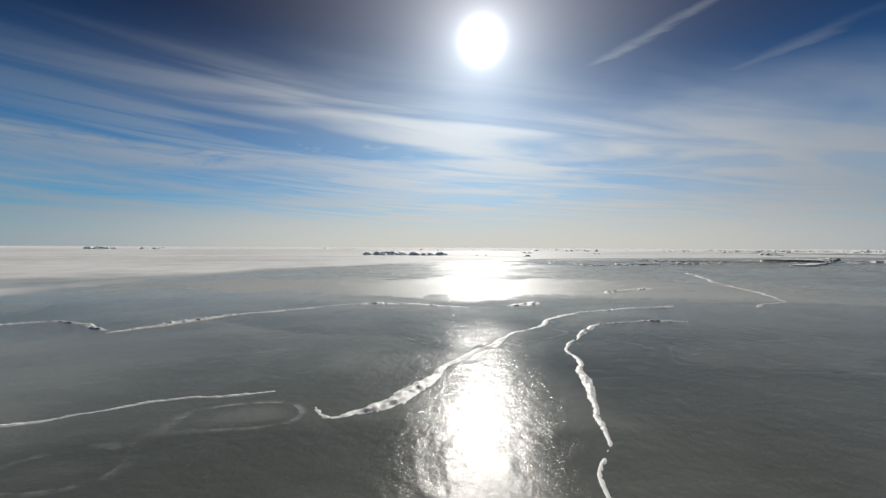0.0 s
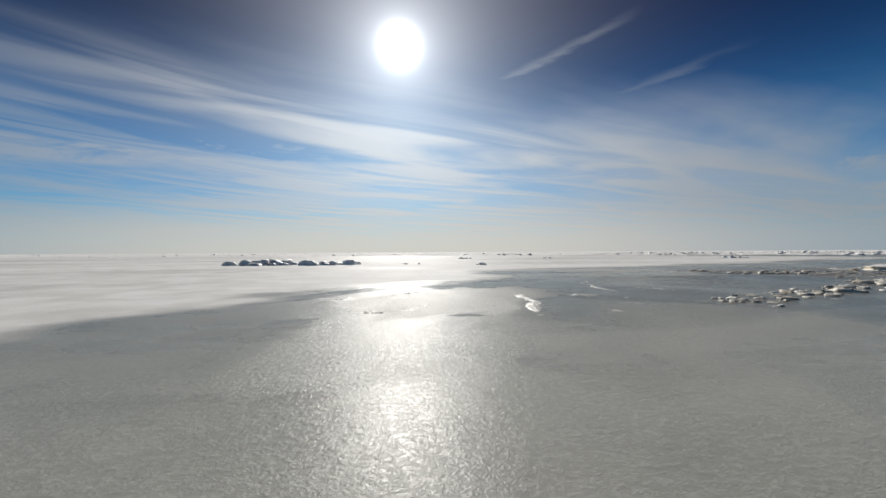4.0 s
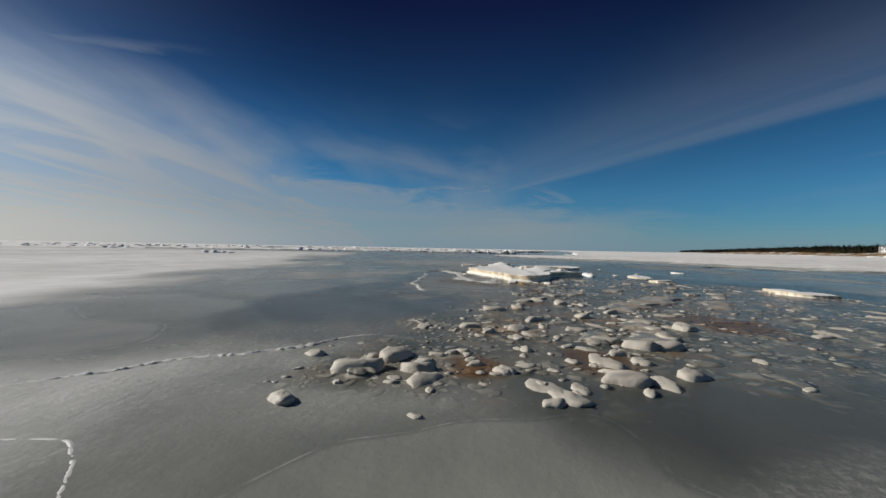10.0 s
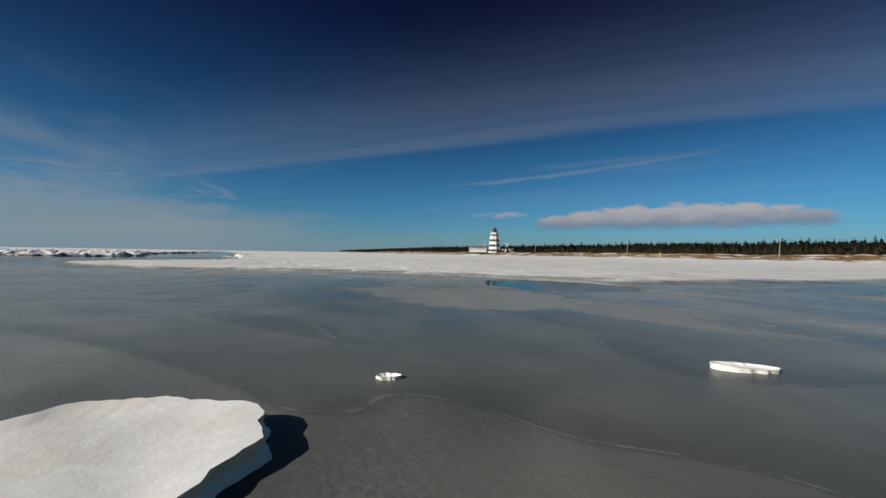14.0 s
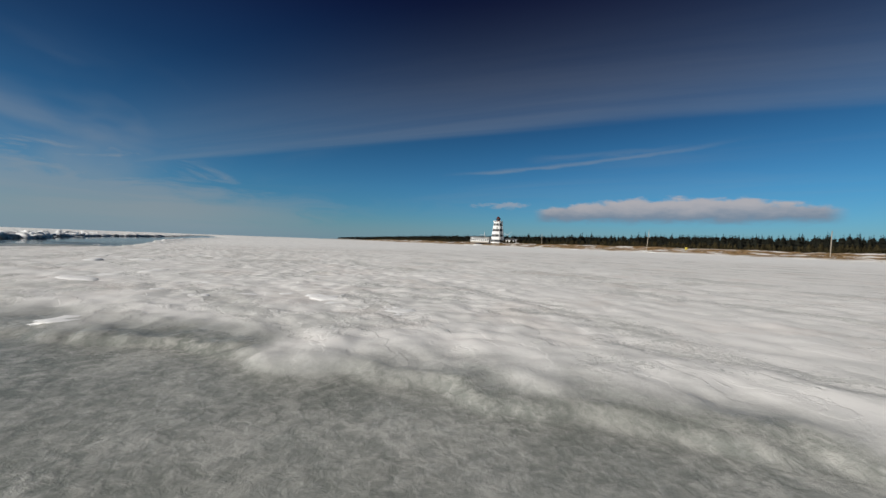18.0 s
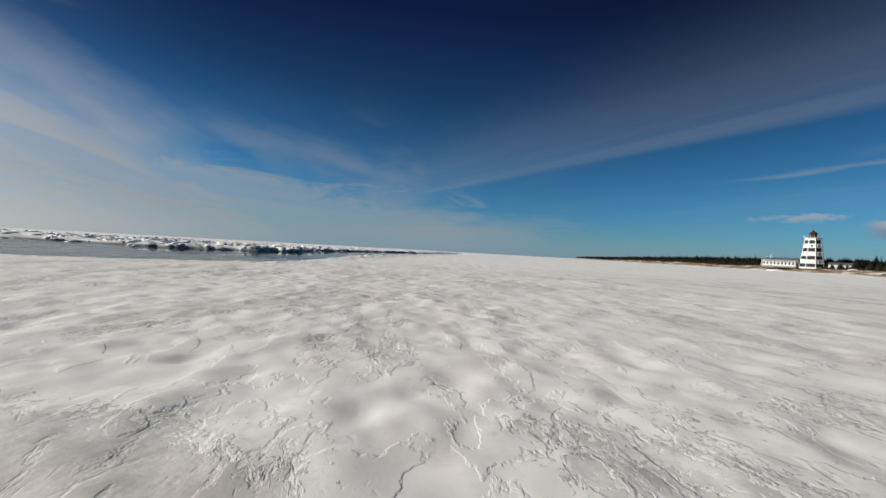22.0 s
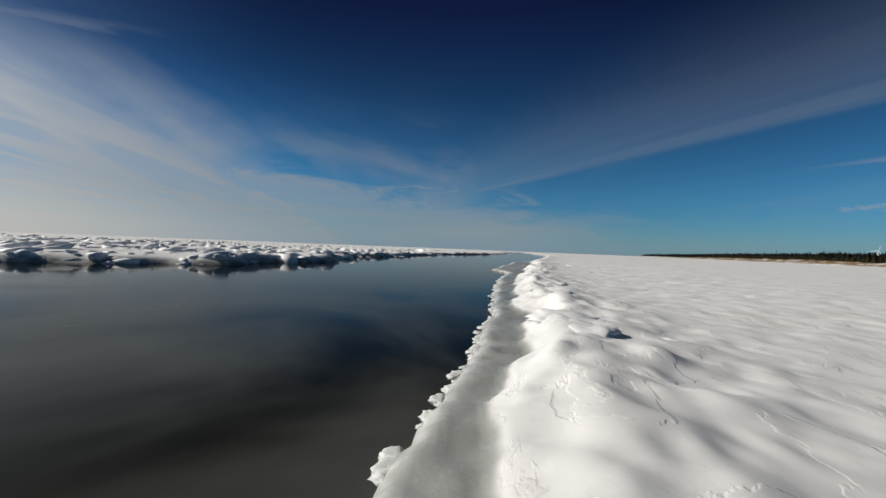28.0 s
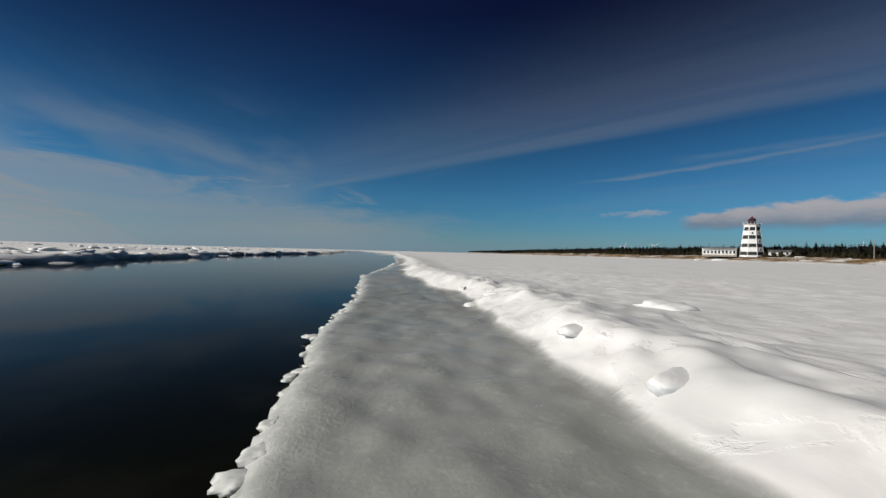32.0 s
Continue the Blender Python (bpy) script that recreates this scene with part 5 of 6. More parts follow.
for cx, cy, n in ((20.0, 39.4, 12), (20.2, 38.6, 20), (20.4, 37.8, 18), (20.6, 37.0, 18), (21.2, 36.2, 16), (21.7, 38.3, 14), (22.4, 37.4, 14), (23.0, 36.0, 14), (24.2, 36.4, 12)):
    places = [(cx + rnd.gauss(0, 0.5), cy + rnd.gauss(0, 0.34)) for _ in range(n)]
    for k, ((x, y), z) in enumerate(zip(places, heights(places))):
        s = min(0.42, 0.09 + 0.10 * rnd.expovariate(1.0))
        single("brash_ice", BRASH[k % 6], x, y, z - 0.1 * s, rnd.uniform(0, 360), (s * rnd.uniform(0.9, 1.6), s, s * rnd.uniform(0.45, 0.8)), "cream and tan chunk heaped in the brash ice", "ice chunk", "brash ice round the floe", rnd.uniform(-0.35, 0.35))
# the low tail of rubble that runs out from the brash field
tail = [(9.0, 27.2), (11, 27.7), (13, 28.3), (16, 29.2), (19, 30.3), (21.5, 31.2)]
places = []
for i in range(120):
    k = rnd.random() ** 0.8 * (len(tail) - 1)
    (ax, ay), (bx, by) = tail[int(k)], tail[int(k) + 1]
    f = k - int(k)
    places.append((ax + (bx - ax) * f + rnd.gauss(0, 0.4), ay + (by - ay) * f + rnd.gauss(0, 0.45)))
hz = heights(places)
for i, (x, y) in enumerate(places):
    s = min(0.55, 0.10 + 0.13 * rnd.expovariate(1.0))
    single("rubble_ice", (BRASH + FLOEB)[i % 12], x, y, hz[i] - 0.08 * s, rnd.uniform(0, 360), (s * rnd.uniform(0.9, 1.8), s, s * rnd.uniform(0.35, 0.8)),
           "sandy cream lump in a low row of rubble ice", "ice chunk", "row of rubble across the lead", rnd.uniform(-0.3, 0.3))

# scattered bits on the lead ice
spots = []
while len(spots) < 420:
    x, y = rnd.uniform(4, 62), rnd.uniform(22, 50)
    if noise.noise((x * 0.25, y * 0.25, 9)) > 0.12 and side_of(np.array([x]), np.array([y]), SHELF)[0] < -0.5:
        spots.append((x, y))
for cx, cy in ((27.4, 41.6), (27.8, 42.9), (25.9, 42.2), (25.6, 42.7), (27.0, 41.9), (5.6, 30.4), (14.5, 37.2), (15.6, 36.6), (16.4, 36.2), (15.0, 36.0), (17.2, 36.6), (16.0, 35.4)):
    spots += [(cx + rnd.gauss(0, 0.5), cy + rnd.gauss(0, 0.3)) for _ in range(34)]
hz = heights(spots)
scatter("frost_bits", BITS, [(x, y, hz[i] - 0.01, rnd.uniform(0, 6), s * 1.5, s, s * 0.4, 0.0) for i, (x, y) in enumerate(spots) for s in (0.02 + 0.07 * rnd.random() ** 2,)],
        "scattered bits of white ice frozen into the lead", "ice bits", MAT["crust"])

# ---- mounds and rubble ----
r1 = random.Random(3)
for cx, cy, wide, h, count in ((-11.2, 61.4, 2.2, 0.8, 6), (-8.4, 60.4, 3.4, 1.2, 12), (-6.4, 60.8, 2.4, 1.0, 7), (-3.2, 60.0, 3.0, 0.85, 9), (-0.9, 60.2, 2.4, 1.05, 9), (5.8, 60.0, 1.8, 0.3, 4), (19, 88, 3.4, 0.6, 6), (33, 84, 3.0, 0.5, 5), (-150, 168, 14, 2.2, 9), (-128, 172, 10, 1.6, 7), (62, 74, 5, 0.6, 6), (11.5, 55, 2.2, 0.4, 4)):
    for k in range(count):
        s = h * r1.uniform(0.7, 1.5)
        single("ice_block", RUBBLE[k % 6], cx + r1.uniform(-0.5, 0.5) * wide, cy + r1.uniform(-0.3, 0.3) * wide, -0.06, r1.uniform(0, 360), (s * r1.uniform(1.0, 1.9), s * 1.1, s * r1.uniform(0.6, 1.3)),
               "shaded block in a mound of piled ice", "ice block", "mounds out on the ice", r1.uniform(-0.2, 0.2))


def along(line, x0, x1, back, count, seed, power=1.0):
    """Places behind an edge, thinning out with distance from it."""
    r = random.Random(seed)
    out = []
    while len(out) < count:
        k = r.randrange(len(line) - 1)
        (ax, ay), (bx, by) = line[k], line[k + 1]
        t = r.random()
        x, y = ax + (bx - ax) * t, ay + (by - ay) * t
        if not x0 <= x <= x1:
            continue
        n = Vector((-(by - ay), bx - ax)).normalized()
        d = back * r.random() ** power
        out.append((x + n.x * d, y + n.y * d))
    return out


near = along([p for p in BANK if 90 < p[0] < 300], 100, 230, 30, 220, 31, 1.4)
hz = heights(near)
for i, (x, y) in enumerate(near):
    s = 0.35 + 0.9 * rnd.random() ** 2.2
    me = (RUBBLE + SLAB)[i % 11]
    single("ice_block", me, x, y, hz[i] - 0.08, rnd.uniform(0, 360), (s * rnd.uniform(0.9, 2.0), s * rnd.uniform(0.8, 1.3), s * rnd.uniform(0.4, 0.8)),
           "tilted slab of white ice in a rubble field" if i % 11 > 5 else "snow-capped block of ice in a rubble field", "ice block", "rubble blocks across the water", rnd.uniform(-0.35, 0.35))
edge = along([p for p in BANK if 110 < p[0] < 300], 116, 260, 1.6, 50, 33)
hz = heights(edge)
for i, (x, y) in enumerate(edge):
    s = 0.35 + 0.6 * rnd.random()
    single("ice_block", RUBBLE[i % 6], x, y, max(0.0, hz[i]) - 0.1, rnd.uniform(0, 360), (s * rnd.uniform(1.4, 3.2), s * 1.2, s * rnd.uniform(0.35, 0.6)),
           "shaded block of ice standing at the water's edge", "ice block", "rubble blocks across the water", rnd.uniform(-0.1, 0.1))
far = along([p for p in BANK if p[0] < 600], 60, 560, 130, 4200, 35, 1.5) + along([p for p in BANK if p[0] < 130], -420, 130, 160, 2200, 36, 1.6)
hz = heights(far)
scatter("far_rubble_ice", FARB, [(x, y, hz[i] - 0.1, rnd.uniform(0, 6), s * rnd.uniform(1, 2.4), s, s * rnd.uniform(0.3, 0.8), rnd.uniform(-0.3, 0.3))
                                          for i, (x, y) in enumerate(far) for s in (0.3 + 1.4 * rnd.random() ** 3,)], "broken white rubble ice out to the horizon", "rubble ice", MAT["rubble"])

# snow lumps along the shelf edge and on the shelf
lip = []
r2 = random.Random(44)
for k in range(70):
    x = r2.uniform(96, 170)
    ys = np.interp(x, [p[0] for p in SHELF[14:33]], [p[1] for p in SHELF[14:33]])
    lip.append((x, ys - np.interp(x, GAP_X, GAP_W) - 0.35 - abs(r2.gauss(0, 0.5))))
hz = heights(lip)
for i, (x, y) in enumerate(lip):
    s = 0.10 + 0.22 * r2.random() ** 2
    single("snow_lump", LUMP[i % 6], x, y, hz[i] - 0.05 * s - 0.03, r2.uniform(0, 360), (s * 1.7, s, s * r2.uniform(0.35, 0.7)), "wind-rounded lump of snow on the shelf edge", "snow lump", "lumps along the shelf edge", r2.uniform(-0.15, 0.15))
fringe = []
xs = 102 + 66 * np.array([r2.random() for _ in range(950)]) ** 1.1
ys = np.interp(xs, [p[0] for p in SHELF[14:33]], [p[1] for p in SHELF[14:33]])
yy = ys[:, None] + np.linspace(-1.2, 1.2, 49)[None]
zz = ground_shape(np.repeat(xs, 49), yy.ravel())[0].reshape(yy.shape)
for x, row_y, row_z in zip(xs, yy, zz):
    wet = np.nonzero(row_z < WATER_Z)[0]
    if len(wet):
        fringe.append((float(x), float(row_y[wet[0]]) - 0.10))
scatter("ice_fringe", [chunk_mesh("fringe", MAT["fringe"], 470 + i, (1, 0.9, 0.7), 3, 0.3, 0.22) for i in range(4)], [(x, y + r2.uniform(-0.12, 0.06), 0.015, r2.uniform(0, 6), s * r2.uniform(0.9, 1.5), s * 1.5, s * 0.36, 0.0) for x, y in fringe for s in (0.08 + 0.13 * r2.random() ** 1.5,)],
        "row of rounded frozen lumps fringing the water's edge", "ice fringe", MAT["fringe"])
drift = []
while len(drift) < 110:
    x, y = r2.uniform(50, 104), r2.uniform(8, 36)
    if side_of(np.array([x]), np.array([y]), SHELF)[0] > 0.8 and noise.noise((x * 0.2, y * 0.2, 4)) + (y - 20) * 0.02 > 0.12:
        drift.append((x, y))
hz = heights(drift)
for i, (x, y) in enumerate(drift):
    s = 0.10 + 0.26 * r2.random() ** 2.5
    single("snow_lump", (LUMP + SLAB)[i % 11], x, y, hz[i] - 0.035, r2.uniform(0, 360), (s * 1.9, s, s * 0.36), "broken crust of hard snow on the shelf", "snow lump", "broken crusts on the shelf", r2.uniform(-0.2, 0.2))

for i, (x, y, s) in enumerate(((61.4, 22.1, 0.7), (61.4, 21.2, 0.7), (60.9, 20.5, 0.65), (60.2, 20.05, 0.75), (59.5, 19.95, 0.55), (58.5, 19.5, 0.6), (58.2, 19.4, 0.5), (67.0, 22.6, 0.8), (63.7, 21.7, 0.6), (66.3, 23.7, 0.8), (62.5, 22.7, 0.7),
                               (75.4, 23.8, 0.9), (71.8, 19.9, 0.5), (68.0, 19.4, 0.45), (69.6, 19.6, 0.45), (76.2, 24.3, 1.0), (73.0, 22.9, 0.9), (84.3, 23.6, 0.7), (107.7, 21.1, 0.75), (108.8, 21.2, 0.8), (110.4, 15.8, 0.55), (120.5, 13.5, 0.9),
                               (117.8, 13.8, 0.7), (140.2, 15.2, 0.9), (135.9, 17.0, 0.4), (126.5, 15.5, 0.8), (65.2, 24.2, 0.9), (60.0, 23.7, 0.7), (72.8, 24.5, 1.0))):
    single("snow_hummock", (LUMP + RUBBLE[:3])[i % 9], x, y, ground_z(x, y) - 0.03 - 0.07 * s, i * 71, (s * 1.5, s, s * 0.40), "wind-carved hummock of snow and broken ice", "snow hummock", "hummocks on the shelf", (i % 5 - 2) * 0.04)

for x, y, r in ((128.7, 18.75, 0.17), (128.25, 18.6, 0.06), (131.0, 18.2, 0.06)):
    sheet_floe("stained_ice_patch", x, y, [r, r * 0.5, r * 0.4, r * 0.6, r * 0.9, r * 0.5, r * 0.45], 0.012, 190, MAT["stain"], "ochre-yellow stain in the snow edge above the water", "stained patches", rim=0.0, wave=0.01, rings=5, segs=36, base=ground_z(x, y), deep=0.06)
for i, (x, y, s) in enumerate(((132.2, 17.5, 0.5), (130.2, 18.0, 0.45), (129.3, 17.5, 0.4), (137.6, 13.8, 0.8), (134.5, 17.3, 0.45), (139.8, 16.5, 0.5), (112.2, 20.4, 0.6), (115.6, 19.6, 0.5), (124.0, 18.6, 0.5))):
    single("snow_hummock", (LUMP + RUBBLE)[(i * 5) % 12], x, y, ground_z(x, y) - 0.06, i * 71, (s * 1.3, s, s * 0.62), "broken hummock of hard snow at the shelf edge", "snow hummock", "hummocks on the shelf", (i % 5 - 2) * 0.1)

# ---- lighthouse and inn ----
def ring8(flat, n=8):
    r = flat / 2 / math.cos(math.pi / n)
    return [(r * math.cos(math.pi / n + 6.28318 * i / n), r * math.sin(math.pi / n + 6.28318 * i / n)) for i in range(n)]


def prism(bm, z0, f0, z1, f1, n=8):
    a = [bm.verts.new((*p, z0)) for p in ring8(f0, n)]
    b = [bm.verts.new((*p, z1)) for p in ring8(f1, n)]
    for i in range(n):
        bm.faces.new((a[i], a[(i + 1) % n], b[(i + 1) % n], b[i]))
    bm.faces.new(a[::-1])
    bm.faces.new(b)
    return bm


def lighthouse(x, y, z, turn):
    top = thing("lighthouse", pose(x, y, z, 0, 0, turn), "tall tapered white lighthouse with black bands and a red lantern", "lighthouse")

    def wide(h):
        return 9.8 - 3.7 * h / 16.0
    part("tower", prism(bmesh.new(), -0.6, wide(-0.6), 16.0, wide(16.0)), MAT["white"], top, "white shingled tower")
    for z0, z1 in ((0.35, 2.1), (4.4, 6.2), (8.6, 10.5), (12.9, 14.7)):
        part("band", prism(bmesh.new(), z0, wide(z0) + 0.06, z1, wide(z1) + 0.06), MAT["black"], top, "black painted band")
    for i in range(8):
        bm = bmesh.new()
        a, b = Vector((*ring8(wide(0) + 0.10)[i], -0.3)), Vector((*ring8(wide(16) + 0.10)[i], 15.9))
        q = math.atan2(a.y, a.x)
        t, o = Vector((-math.sin(q), math.cos(q), 0)) * 0.34, Vector((math.cos(q), math.sin(q), 0)) * 0.06
        vs = [bm.verts.new(p) for p in (a - t - o * 3, a + o, a + t - o * 3, b - t - o * 3, b + o, b + t - o * 3)]
        bm.faces.new((vs[0], vs[1], vs[4], vs[3]))
        bm.faces.new((vs[1], vs[2], vs[5], vs[4]))
        bm.faces.new((vs[2], vs[0], vs[3], vs[5]))
        part("corner_board", bm, MAT["white"], top)
    for i, (face, h) in enumerate(((2, 3.2), (2, 7.4), (2, 11.6), (3, 7.4), (1, 11.6))):
        q = 6.28318 * (face + 1) / 8
        r = wide(h) / 2 + 0.05
        win = part("window", box(bmesh.new(), (-0.45, -0.06, -0.65), (0.45, 0.06, 0.65), 0.02), MAT["white"], top)
        win.matrix_local = pose(r * math.cos(q), r * math.sin(q), h, 0, 0, math.degrees(q) - 90)
        part("pane", box(bmesh.new(), (-0.34, 0.062, -0.53), (0.34, 0.075, 0.53)), MAT["glass"], win)
    part("gallery", prism(bmesh.new(), 15.9, 7.0, 16.25, 7.6), MAT["white"], top, "white overhanging gallery deck")
    for i in range(16):
        p = ring8(7.3, 16)[i]
        part("rail_post", cone(bmesh.new(), 16.25, 0.05, 17.3, 0.04, 6, p[0], p[1]), MAT["white"], top)
    for h in (16.75, 17.25):
        bm = bmesh.new()
        for i in range(16):
            a, b = Vector((*ring8(7.3, 16)[i], h)), Vector((*ring8(7.3, 16)[(i + 1) % 16], h))
            s = (b - a).normalized().cross(Vector((0, 0, 1))) * 0.04
            vs = [bm.verts.new(p) for p in (a - s, a + s, b + s, b - s, a - s + Vector((0, 0, 0.06)), a + s + Vector((0, 0, 0.06)), b + s + Vector((0, 0, 0.06)), b - s + Vector((0, 0, 0.06)))]
            for q in ((0, 1, 2, 3), (7, 6, 5, 4), (0, 4, 5, 1), (2, 6, 7, 3)):
                bm.faces.new([vs[k] for k in q])
        part("rail", bm, MAT["white"], top)
    part("lantern_base", prism(bmesh.new(), 16.25, 3.0, 17.0, 3.0), MAT["red"], top, "red lantern base")
    part("lantern_glass", prism(bmesh.new(), 17.0, 2.7, 18.4, 2.7), MAT["glass"], top)
    for i in range(8):
        p = ring8(2.82)[i]
        part("lantern_bar", cone(bmesh.new(), 17.0, 0.07, 18.4, 0.07, 6, p[0], p[1]), MAT["red"], top)
    part("lantern_roof", prism(prism(bmesh.new(), 18.4, 3.6, 18.55, 3.5), 18.55, 3.5, 20.0, 0.5), MAT["red"], top, "red lantern roof")
    part("finial", cone(cone(bmesh.new(), 20.0, 0.2, 20.25, 0.28, 8), 20.25, 0.12, 20.7, 0.03, 8), MAT["red"], top)
    return top


def porch_house(x, y, z, turn, long, deep, high, roof_mat, label, bays, pitched):
    top = thing("house", pose(x, y, z, 0, 0, turn), label, "house")
    part("wall", box(bmesh.new(), (-long / 2, -deep / 2, -0.8), (long / 2, deep / 2, high)), MAT["white"], top)
    bm = bmesh.new()
    if pitched:
        vs = [bm.verts.new(p) for p in ((-long / 2 - 0.4, -deep / 2 - 0.5, high), (long / 2 + 0.4, -deep / 2 - 0.5, high), (long / 2 + 0.4, deep / 2 + 0.5, high),
                                        (-long / 2 - 0.4, deep / 2 + 0.5, high), (-long / 2 - 0.4, 0, high + pitched), (long / 2 + 0.4, 0, high + pitched))]
        for q in ((0, 1, 5, 4), (2, 3, 4, 5), (0, 4, 3), (1, 2, 5), (3, 2, 1, 0)):
            bm.faces.new([vs[k] for k in q])
    else:
        box(bm, (-long / 2 - 0.3, -deep / 2 - 0.3, high), (long / 2 + 0.3, deep / 2 + 1.9, high + 0.35), 0.05)
    part("roof", bm, roof_mat, top, "grey shingled roof" if pitched else "flat roof with a dark edge")
    step = long / bays
    for i in range(bays):
        cx = -long / 2 + step * (i + 0.5)
        win = part("window", box(bmesh.new(), (cx - 0.55, deep / 2, 0.9), (cx + 0.55, deep / 2 + 0.08, 2.5), 0.02), MAT["white"], top)
        part("pane", box(bmesh.new(), (cx - 0.46, deep / 2 + 0.083, 1.0), (cx + 0.46, deep / 2 + 0.1, 2.4)), MAT["glass"], win)
    if not pitched:
        for i in range(bays + 1):
            cx = -long / 2 + step * i
            part("porch_post", box(bmesh.new(), (cx - 0.1, deep / 2 + 1.5, -0.6), (cx + 0.1, deep / 2 + 1.7, high), 0.02), MAT["white"], top)
        part("porch_deck", box(bmesh.new(), (-long / 2, deep / 2, -0.6), (long / 2, deep / 2 + 1.8, 0.15)), MAT["wood"], top, "weathered porch deck")
    return top


LX, LY = 268.7, -197.0
LZ = ground_z(LX, LY)
LZ = 3.3
lighthouse(LX, LY, LZ, 37)
porch_house(LX + 11.5, LY + 6.6, LZ, 30, 14.5, 7, 3.7, MAT["roof"], "long low white inn with a posted porch beside the lighthouse", 9, 0)
porch_house(LX - 9.0, LY - 6.5, LZ - 0.2, 30, 8.5, 6, 2.3, MAT["roof"], "low outbuilding with a dark roof beside the lighthouse", 3, 1.2)

# ---- shore: poles, sign, stones, snow banks ----
for x, y, h, lean in ((134, -152, 9.5, -5), (219, -188, 7.5, 0), (76, -150, 8.5, -1)):
    zz = ground_z(x, y)
    p = thing("utility_pole", pose(x, y, zz - 0.4, 0, lean, 0), "bare weathered wooden pole leaning on the shore" if lean else "bare weathered wooden pole on the shore", "pole", "poles along the shore")
    part("shaft", cone(bmesh.new(), 0, 0.16, h, 0.11, 8), MAT["wood"], p)
    part("cap", cone(bmesh.new(), h, 0.12, h + 0.1, 0.08, 8), MAT["wood"], p)
s = thing("beach_sign", pose(117.5, -150, ground_z(117.5, -150) - 0.3, 0, 0, 25), "square yellow board on two posts by the shore", "sign")
part("board", box(bmesh.new(), (-0.45, -0.04, 1.3), (0.45, 0.04, 2.2), 0.02), MAT["yellow"], s, "plain yellow board")
for k in (-0.3, 0.3):
    part("post", box(bmesh.new(), (k - 0.06, -0.12, 0), (k + 0.06, -0.045, 2.2), 0.01), MAT["wood"], s)
STONE = [chunk_mesh("shore_stone", MAT["stone"], 500 + i, (1, 0.8, 0.6), 2, 0.25, 0.06) for i in range(4)]
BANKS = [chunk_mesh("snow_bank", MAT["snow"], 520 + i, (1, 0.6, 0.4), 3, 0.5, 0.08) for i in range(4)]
r3 = random.Random(91)


def shore_places(count, lo, hi, x0, x1, seed):
    r = random.Random(seed)
    out = []
    while len(out) < count:
        x = r.uniform(x0, x1)
        k = next(i for i in range(len(SHORE) - 1) if SHORE[i][0] <= x <= SHORE[i + 1][0])
        (ax, ay), (bx, by) = SHORE[k], SHORE[k + 1]
        n = Vector((by - ay, -(bx - ax))).normalized()
        d = r.uniform(lo, hi)
        y = ay + (by - ay) * (x - ax) / (bx - ax)
        out.append((x + n.x * d, y + n.y * d))
    return out


places = shore_places(90, 3, 12, 30, 420, 5)
hz = heights(places)
for i, (x, y) in enumerate(places):
    w = 0.5 + 1.4 * r3.random() ** 2
    single("shore_stone", STONE[i % 4], x, y, hz[i] - 0.1, r3.uniform(0, 360), (w * 1.4, w, w * 0.8), "brown boulder among snow and dead grass on the shore", "boulder", "boulders along the shore")
places = shore_places(60, -3, 16, 30, 420, 6)
hz = heights(places)
for i, (x, y) in enumerate(places):
    w = 1.4 + 3.2 * r3.random() ** 1.5
    single("snow_bank", BANKS[i % 4], x, y, hz[i] - 0.1, r3.uniform(-20, 20), (w * 1.6, w * 0.8, w * 0.22), "drifted white snow bank on the shore", "snow bank", "snow banks along the shore")
for i, (x, y, w) in enumerate(((LX - 17, LY - 4, 6), (LX - 22, LY + 2, 5), (LX + 4, LY + 17, 9), (LX + 14, LY + 18, 8))):
    single("snow_bank", BANKS[i % 4], x, y, ground_z(x, y) - 0.1, i * 30, (w * 1.3, w * 0.8, w * 0.35), "ploughed white snow bank near the lighthouse", "snow bank", "snow banks along the shore")

# ---- trees ----
def spruce_mesh(seed, tiers, arms, full):
    """The crown of a spruce one metre high: drooping boughs in tiers, with gaps."""
    r = random.Random(seed)
    bm = bmesh.new()
    for t in range(tiers):
        f = t / (tiers - 1)
        z = 0.10 + 0.86 * f
        reach = full * (1 - f) ** 0.85 * r.uniform(0.75, 1.15) + 0.012
        a0 = r.uniform(0, 6.28)
        for k in range(arms):
            if r.random() < 0.12:
                continue
            a = a0 + 6.28318 * k / arms + r.uniform(-0.25, 0.25)
            q = reach * r.uniform(0.65, 1.15)
            w = q * r.uniform(0.28, 0.42) + 0.008
            d, s = Vector((math.cos(a), math.sin(a), 0)), Vector((-math.sin(a), math.cos(a), 0))
            up = Vector((0, 0, 1))
            root, tip = up * (z + 0.03), d * q + up * (z - 0.35 * q)
            m1, m2 = d * q * 0.55 + s * w + up * (z - 0.22 * q), d * q * 0.55 - s * w + up * (z - 0.22 * q)
            ridge = d * q * 0.5 + up * (z + 0.02)
            v = [bm.verts.new(p) for p in (root, m1, tip, m2, ridge)]
            for i, j in ((0, 1), (1, 2), (2, 3), (3, 0)):
                bm.faces.new((v[i], v[j], v[4]))
    if tiers < 8:
        cone(bm, -0.05, full * 0.62, 0.88, 0.01, 5, caps=False)
    bm.faces.new([bm.verts.new(p) for p in ((0.012, 0, 0.93), (-0.006, 0.01, 0.93), (0, 0, 1.03))])
    me = bpy.data.meshes.new("crown")
    bm.to_mesh(me)
    bm.free()
    me.materials.append(MAT["spruce"])
    return me


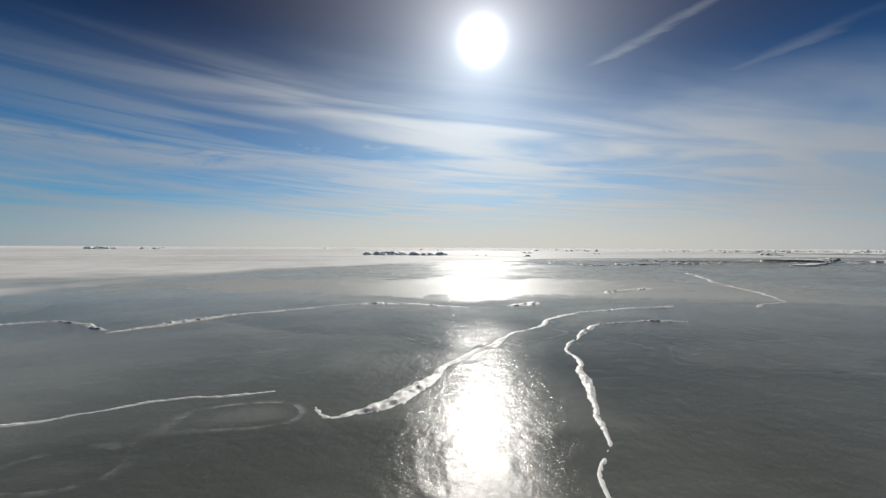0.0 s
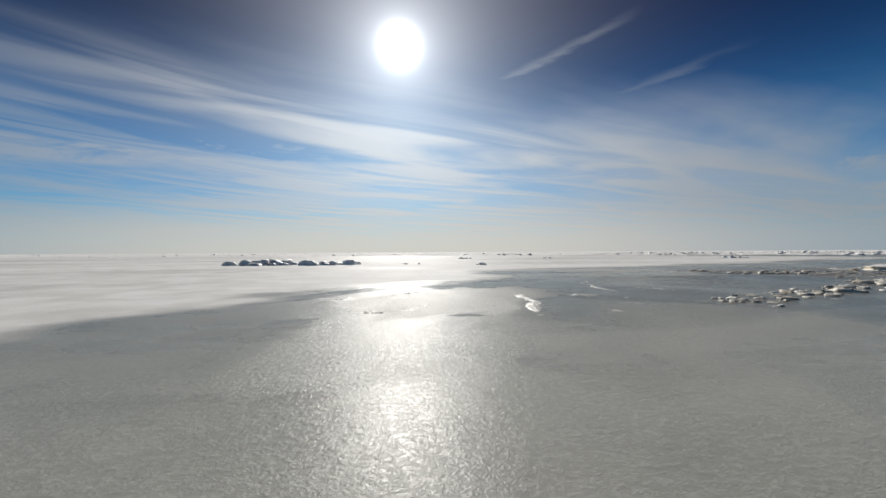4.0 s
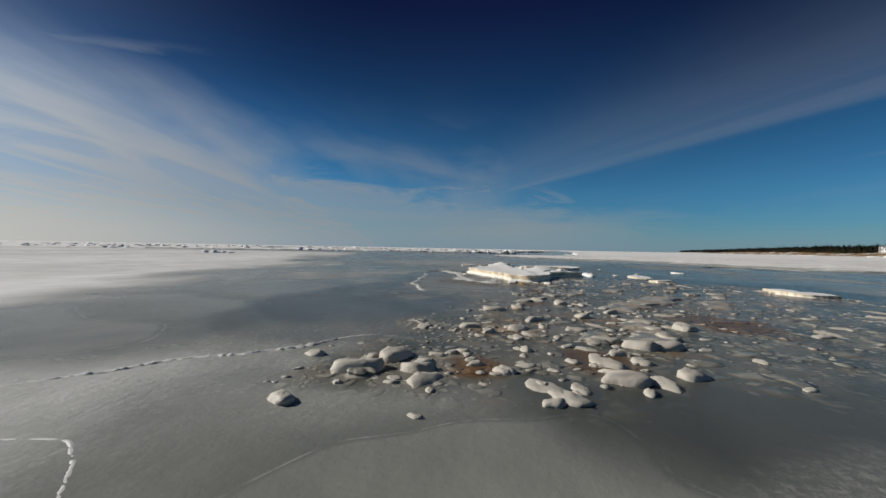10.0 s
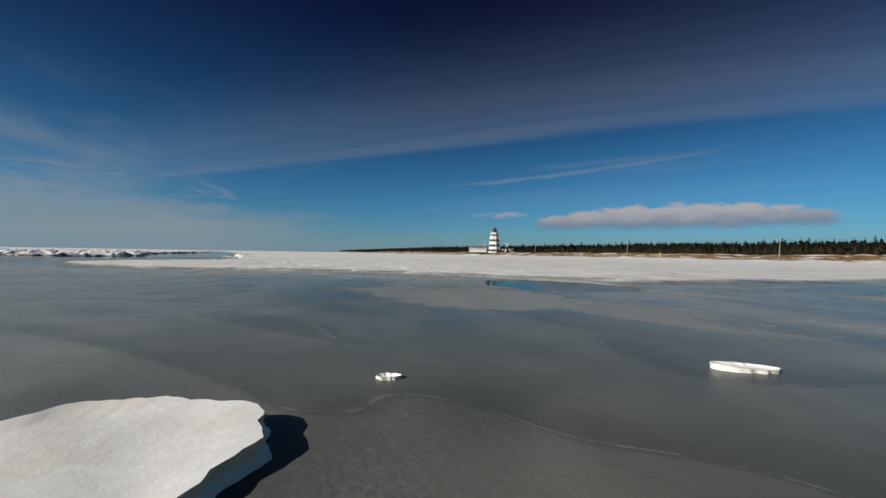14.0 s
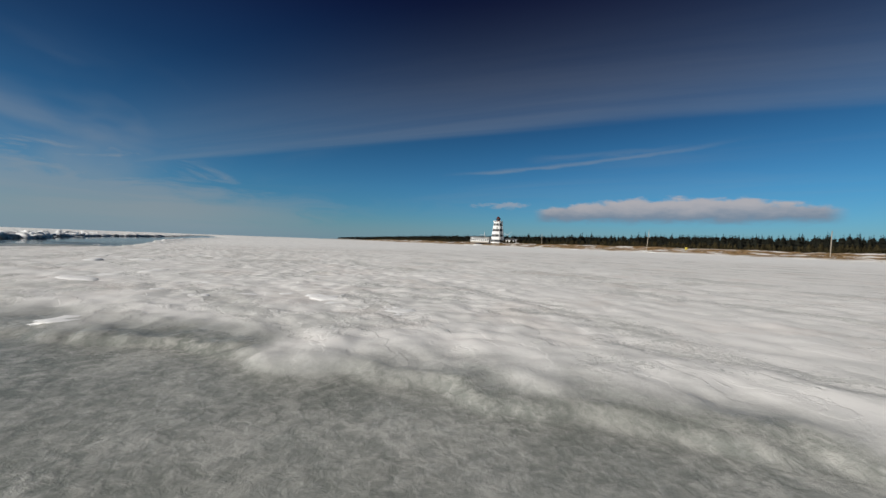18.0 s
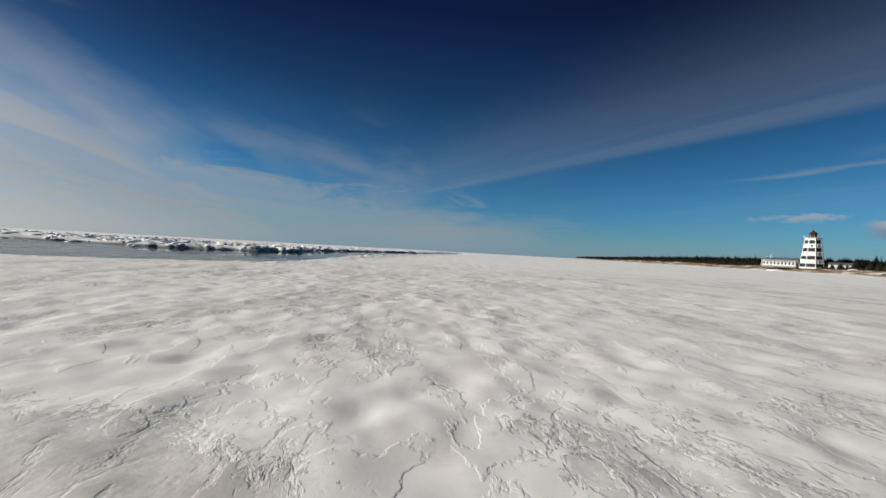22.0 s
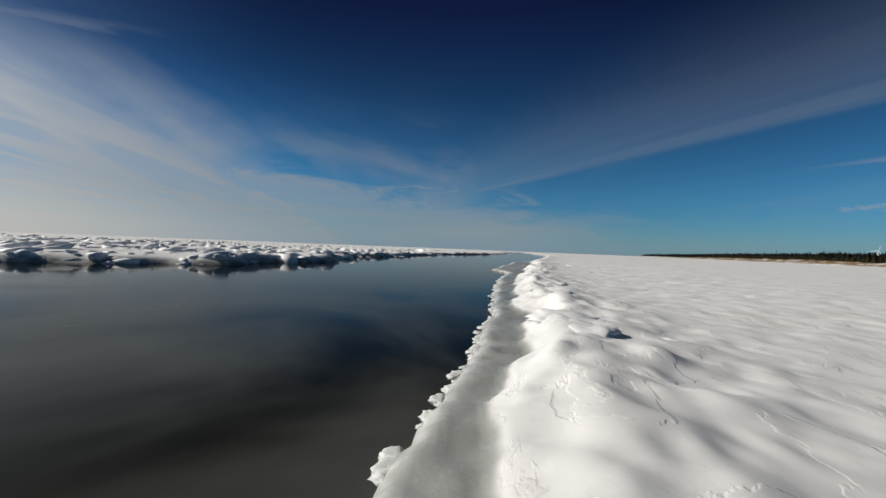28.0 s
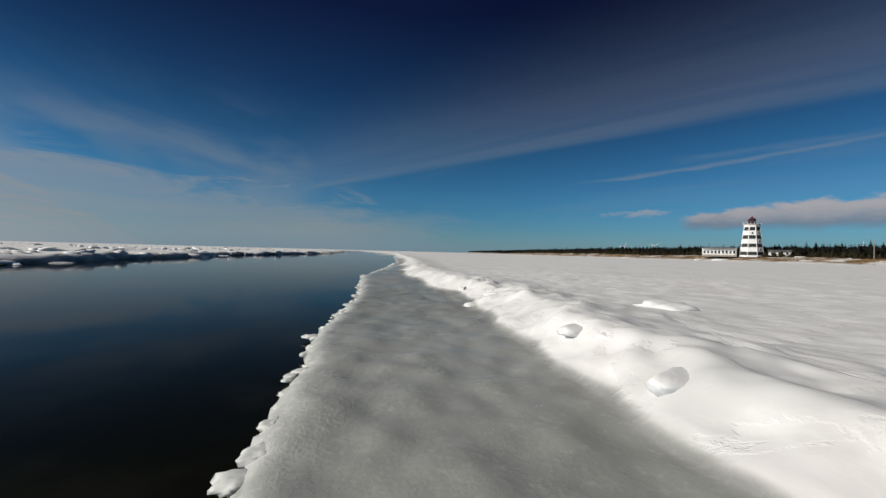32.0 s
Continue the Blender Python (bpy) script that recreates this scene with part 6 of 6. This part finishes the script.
CROWNS = [spruce_mesh(i, 13, 8, 0.22 + 0.04 * (i % 3)) for i in range(6)]
SMALL = [spruce_mesh(20 + i, 6, 5, 0.27 + 0.05 * (i % 3)) for i in range(4)]
bm = cone(bmesh.new(), -0.06, 0.022, 0.9, 0.004, 6)
trunk = bpy.data.meshes.new("trunk")
bm.to_mesh(trunk)
bm.free()
trunk.materials.append(MAT["bark"])
places = shore_places(230, 30, 62, -60, 560, 15)
hz = heights(places)
for i, (x, y) in enumerate(places):
    if math.hypot(x - LX, y - LY) < 22:
        continue
    h = r3.uniform(5.0, 7.6) * (1.2 if r3.random() < 0.1 else 1.0)
    t = thing("spruce_tree", pose(x, y, hz[i], 0, 0, r3.uniform(0, 360)) @ Matrix.Diagonal((h, h, h, 1)), "dark green spruce at the edge of the woods", "tree", "spruces along the shore")
    for name, me in (("trunk", trunk), ("crown", CROWNS[i % 6])):
        o = new(name, me)
        o.parent = t
woods = shore_places(7500, 32, 95, -200, 760, 16) + shore_places(3400, 20, 90, 700, 2700, 17) + shore_places(1300, 40, 80, 170, 440, 19)
hz = heights(woods)
scatter("far_woods", SMALL, [(x, y, hz[i] - 0.3, r3.uniform(0, 6), h * 1.9, h * 1.9, h, 0.0) for i, (x, y) in enumerate(woods) for h in (r3.uniform(4.2, 7.0),)],
        "dense dark spruce woods behind the shore", "woods", MAT["spruce"])
brush = shore_places(3600, 24, 40, -150, 700, 18)
hz = heights(brush)
scatter("shore_brush", SMALL, [(x, y, hz[i] - 0.2, r3.uniform(0, 6), h * 2.6, h * 2.6, h, 0.0) for i, (x, y) in enumerate(brush) for h in (0.8 + 2.8 * r3.random() ** 1.4,)],
        "brown leafless brush and dead grass before the woods", "brush", MAT["shrub"])

# ---- wind turbines ----
for az, dist, spin in ((134.5, 3050, 20), (138.0, 2900, 50), (156.6, 3000, 5)):
    x, y = 132 + dist * math.sin(radians(az)), 20 + dist * math.cos(radians(az))
    t = thing("wind_turbine", pose(x, y, 3, 0, 0, -az) @ Matrix.Diagonal((0.95, 0.95, 0.95, 1)), "white wind turbine far behind the woods", "wind turbine", "wind turbines inland")
    part("mast", cone(bmesh.new(), -4, 2.2, 78, 1.3, 12), MAT["turbine"], t)
    part("nacelle", box(bmesh.new(), (-1.8, -5, 77.5), (1.8, 4, 81), 0.3), MAT["turbine"], t)
    hub = part("hub", cone(bmesh.new(), -1.5, 1.3, 1.5, 0.8, 10), MAT["turbine"], t)
    hub.matrix_local = pose(0, -6.2, 79.2, 90, 0, 0)
    for k in range(3):
        bm = bmesh.new()
        prev = None
        for f in (0.0, 0.12, 0.3, 0.6, 0.85, 1.0):
            w = (1.0, 1.9, 1.6, 1.0, 0.6, 0.15)[(0.0, 0.12, 0.3, 0.6, 0.85, 1.0).index(f)]
            row = [bm.verts.new((-w * 0.4, 0.2 * w, 1 + 39 * f)), bm.verts.new((w, 0, 1 + 39 * f)), bm.verts.new((-w * 0.4, -0.2 * w, 1 + 39 * f))]
            if prev:
                for a in range(3):
                    bm.faces.new((prev[a], prev[(a + 1) % 3], row[(a + 1) % 3], row[a]))
            prev = row
        blade = part("blade", bm, MAT["turbine"], t)
        blade.matrix_local = pose(0, -6.6, 79.2, 0, spin + 120 * k, 0)
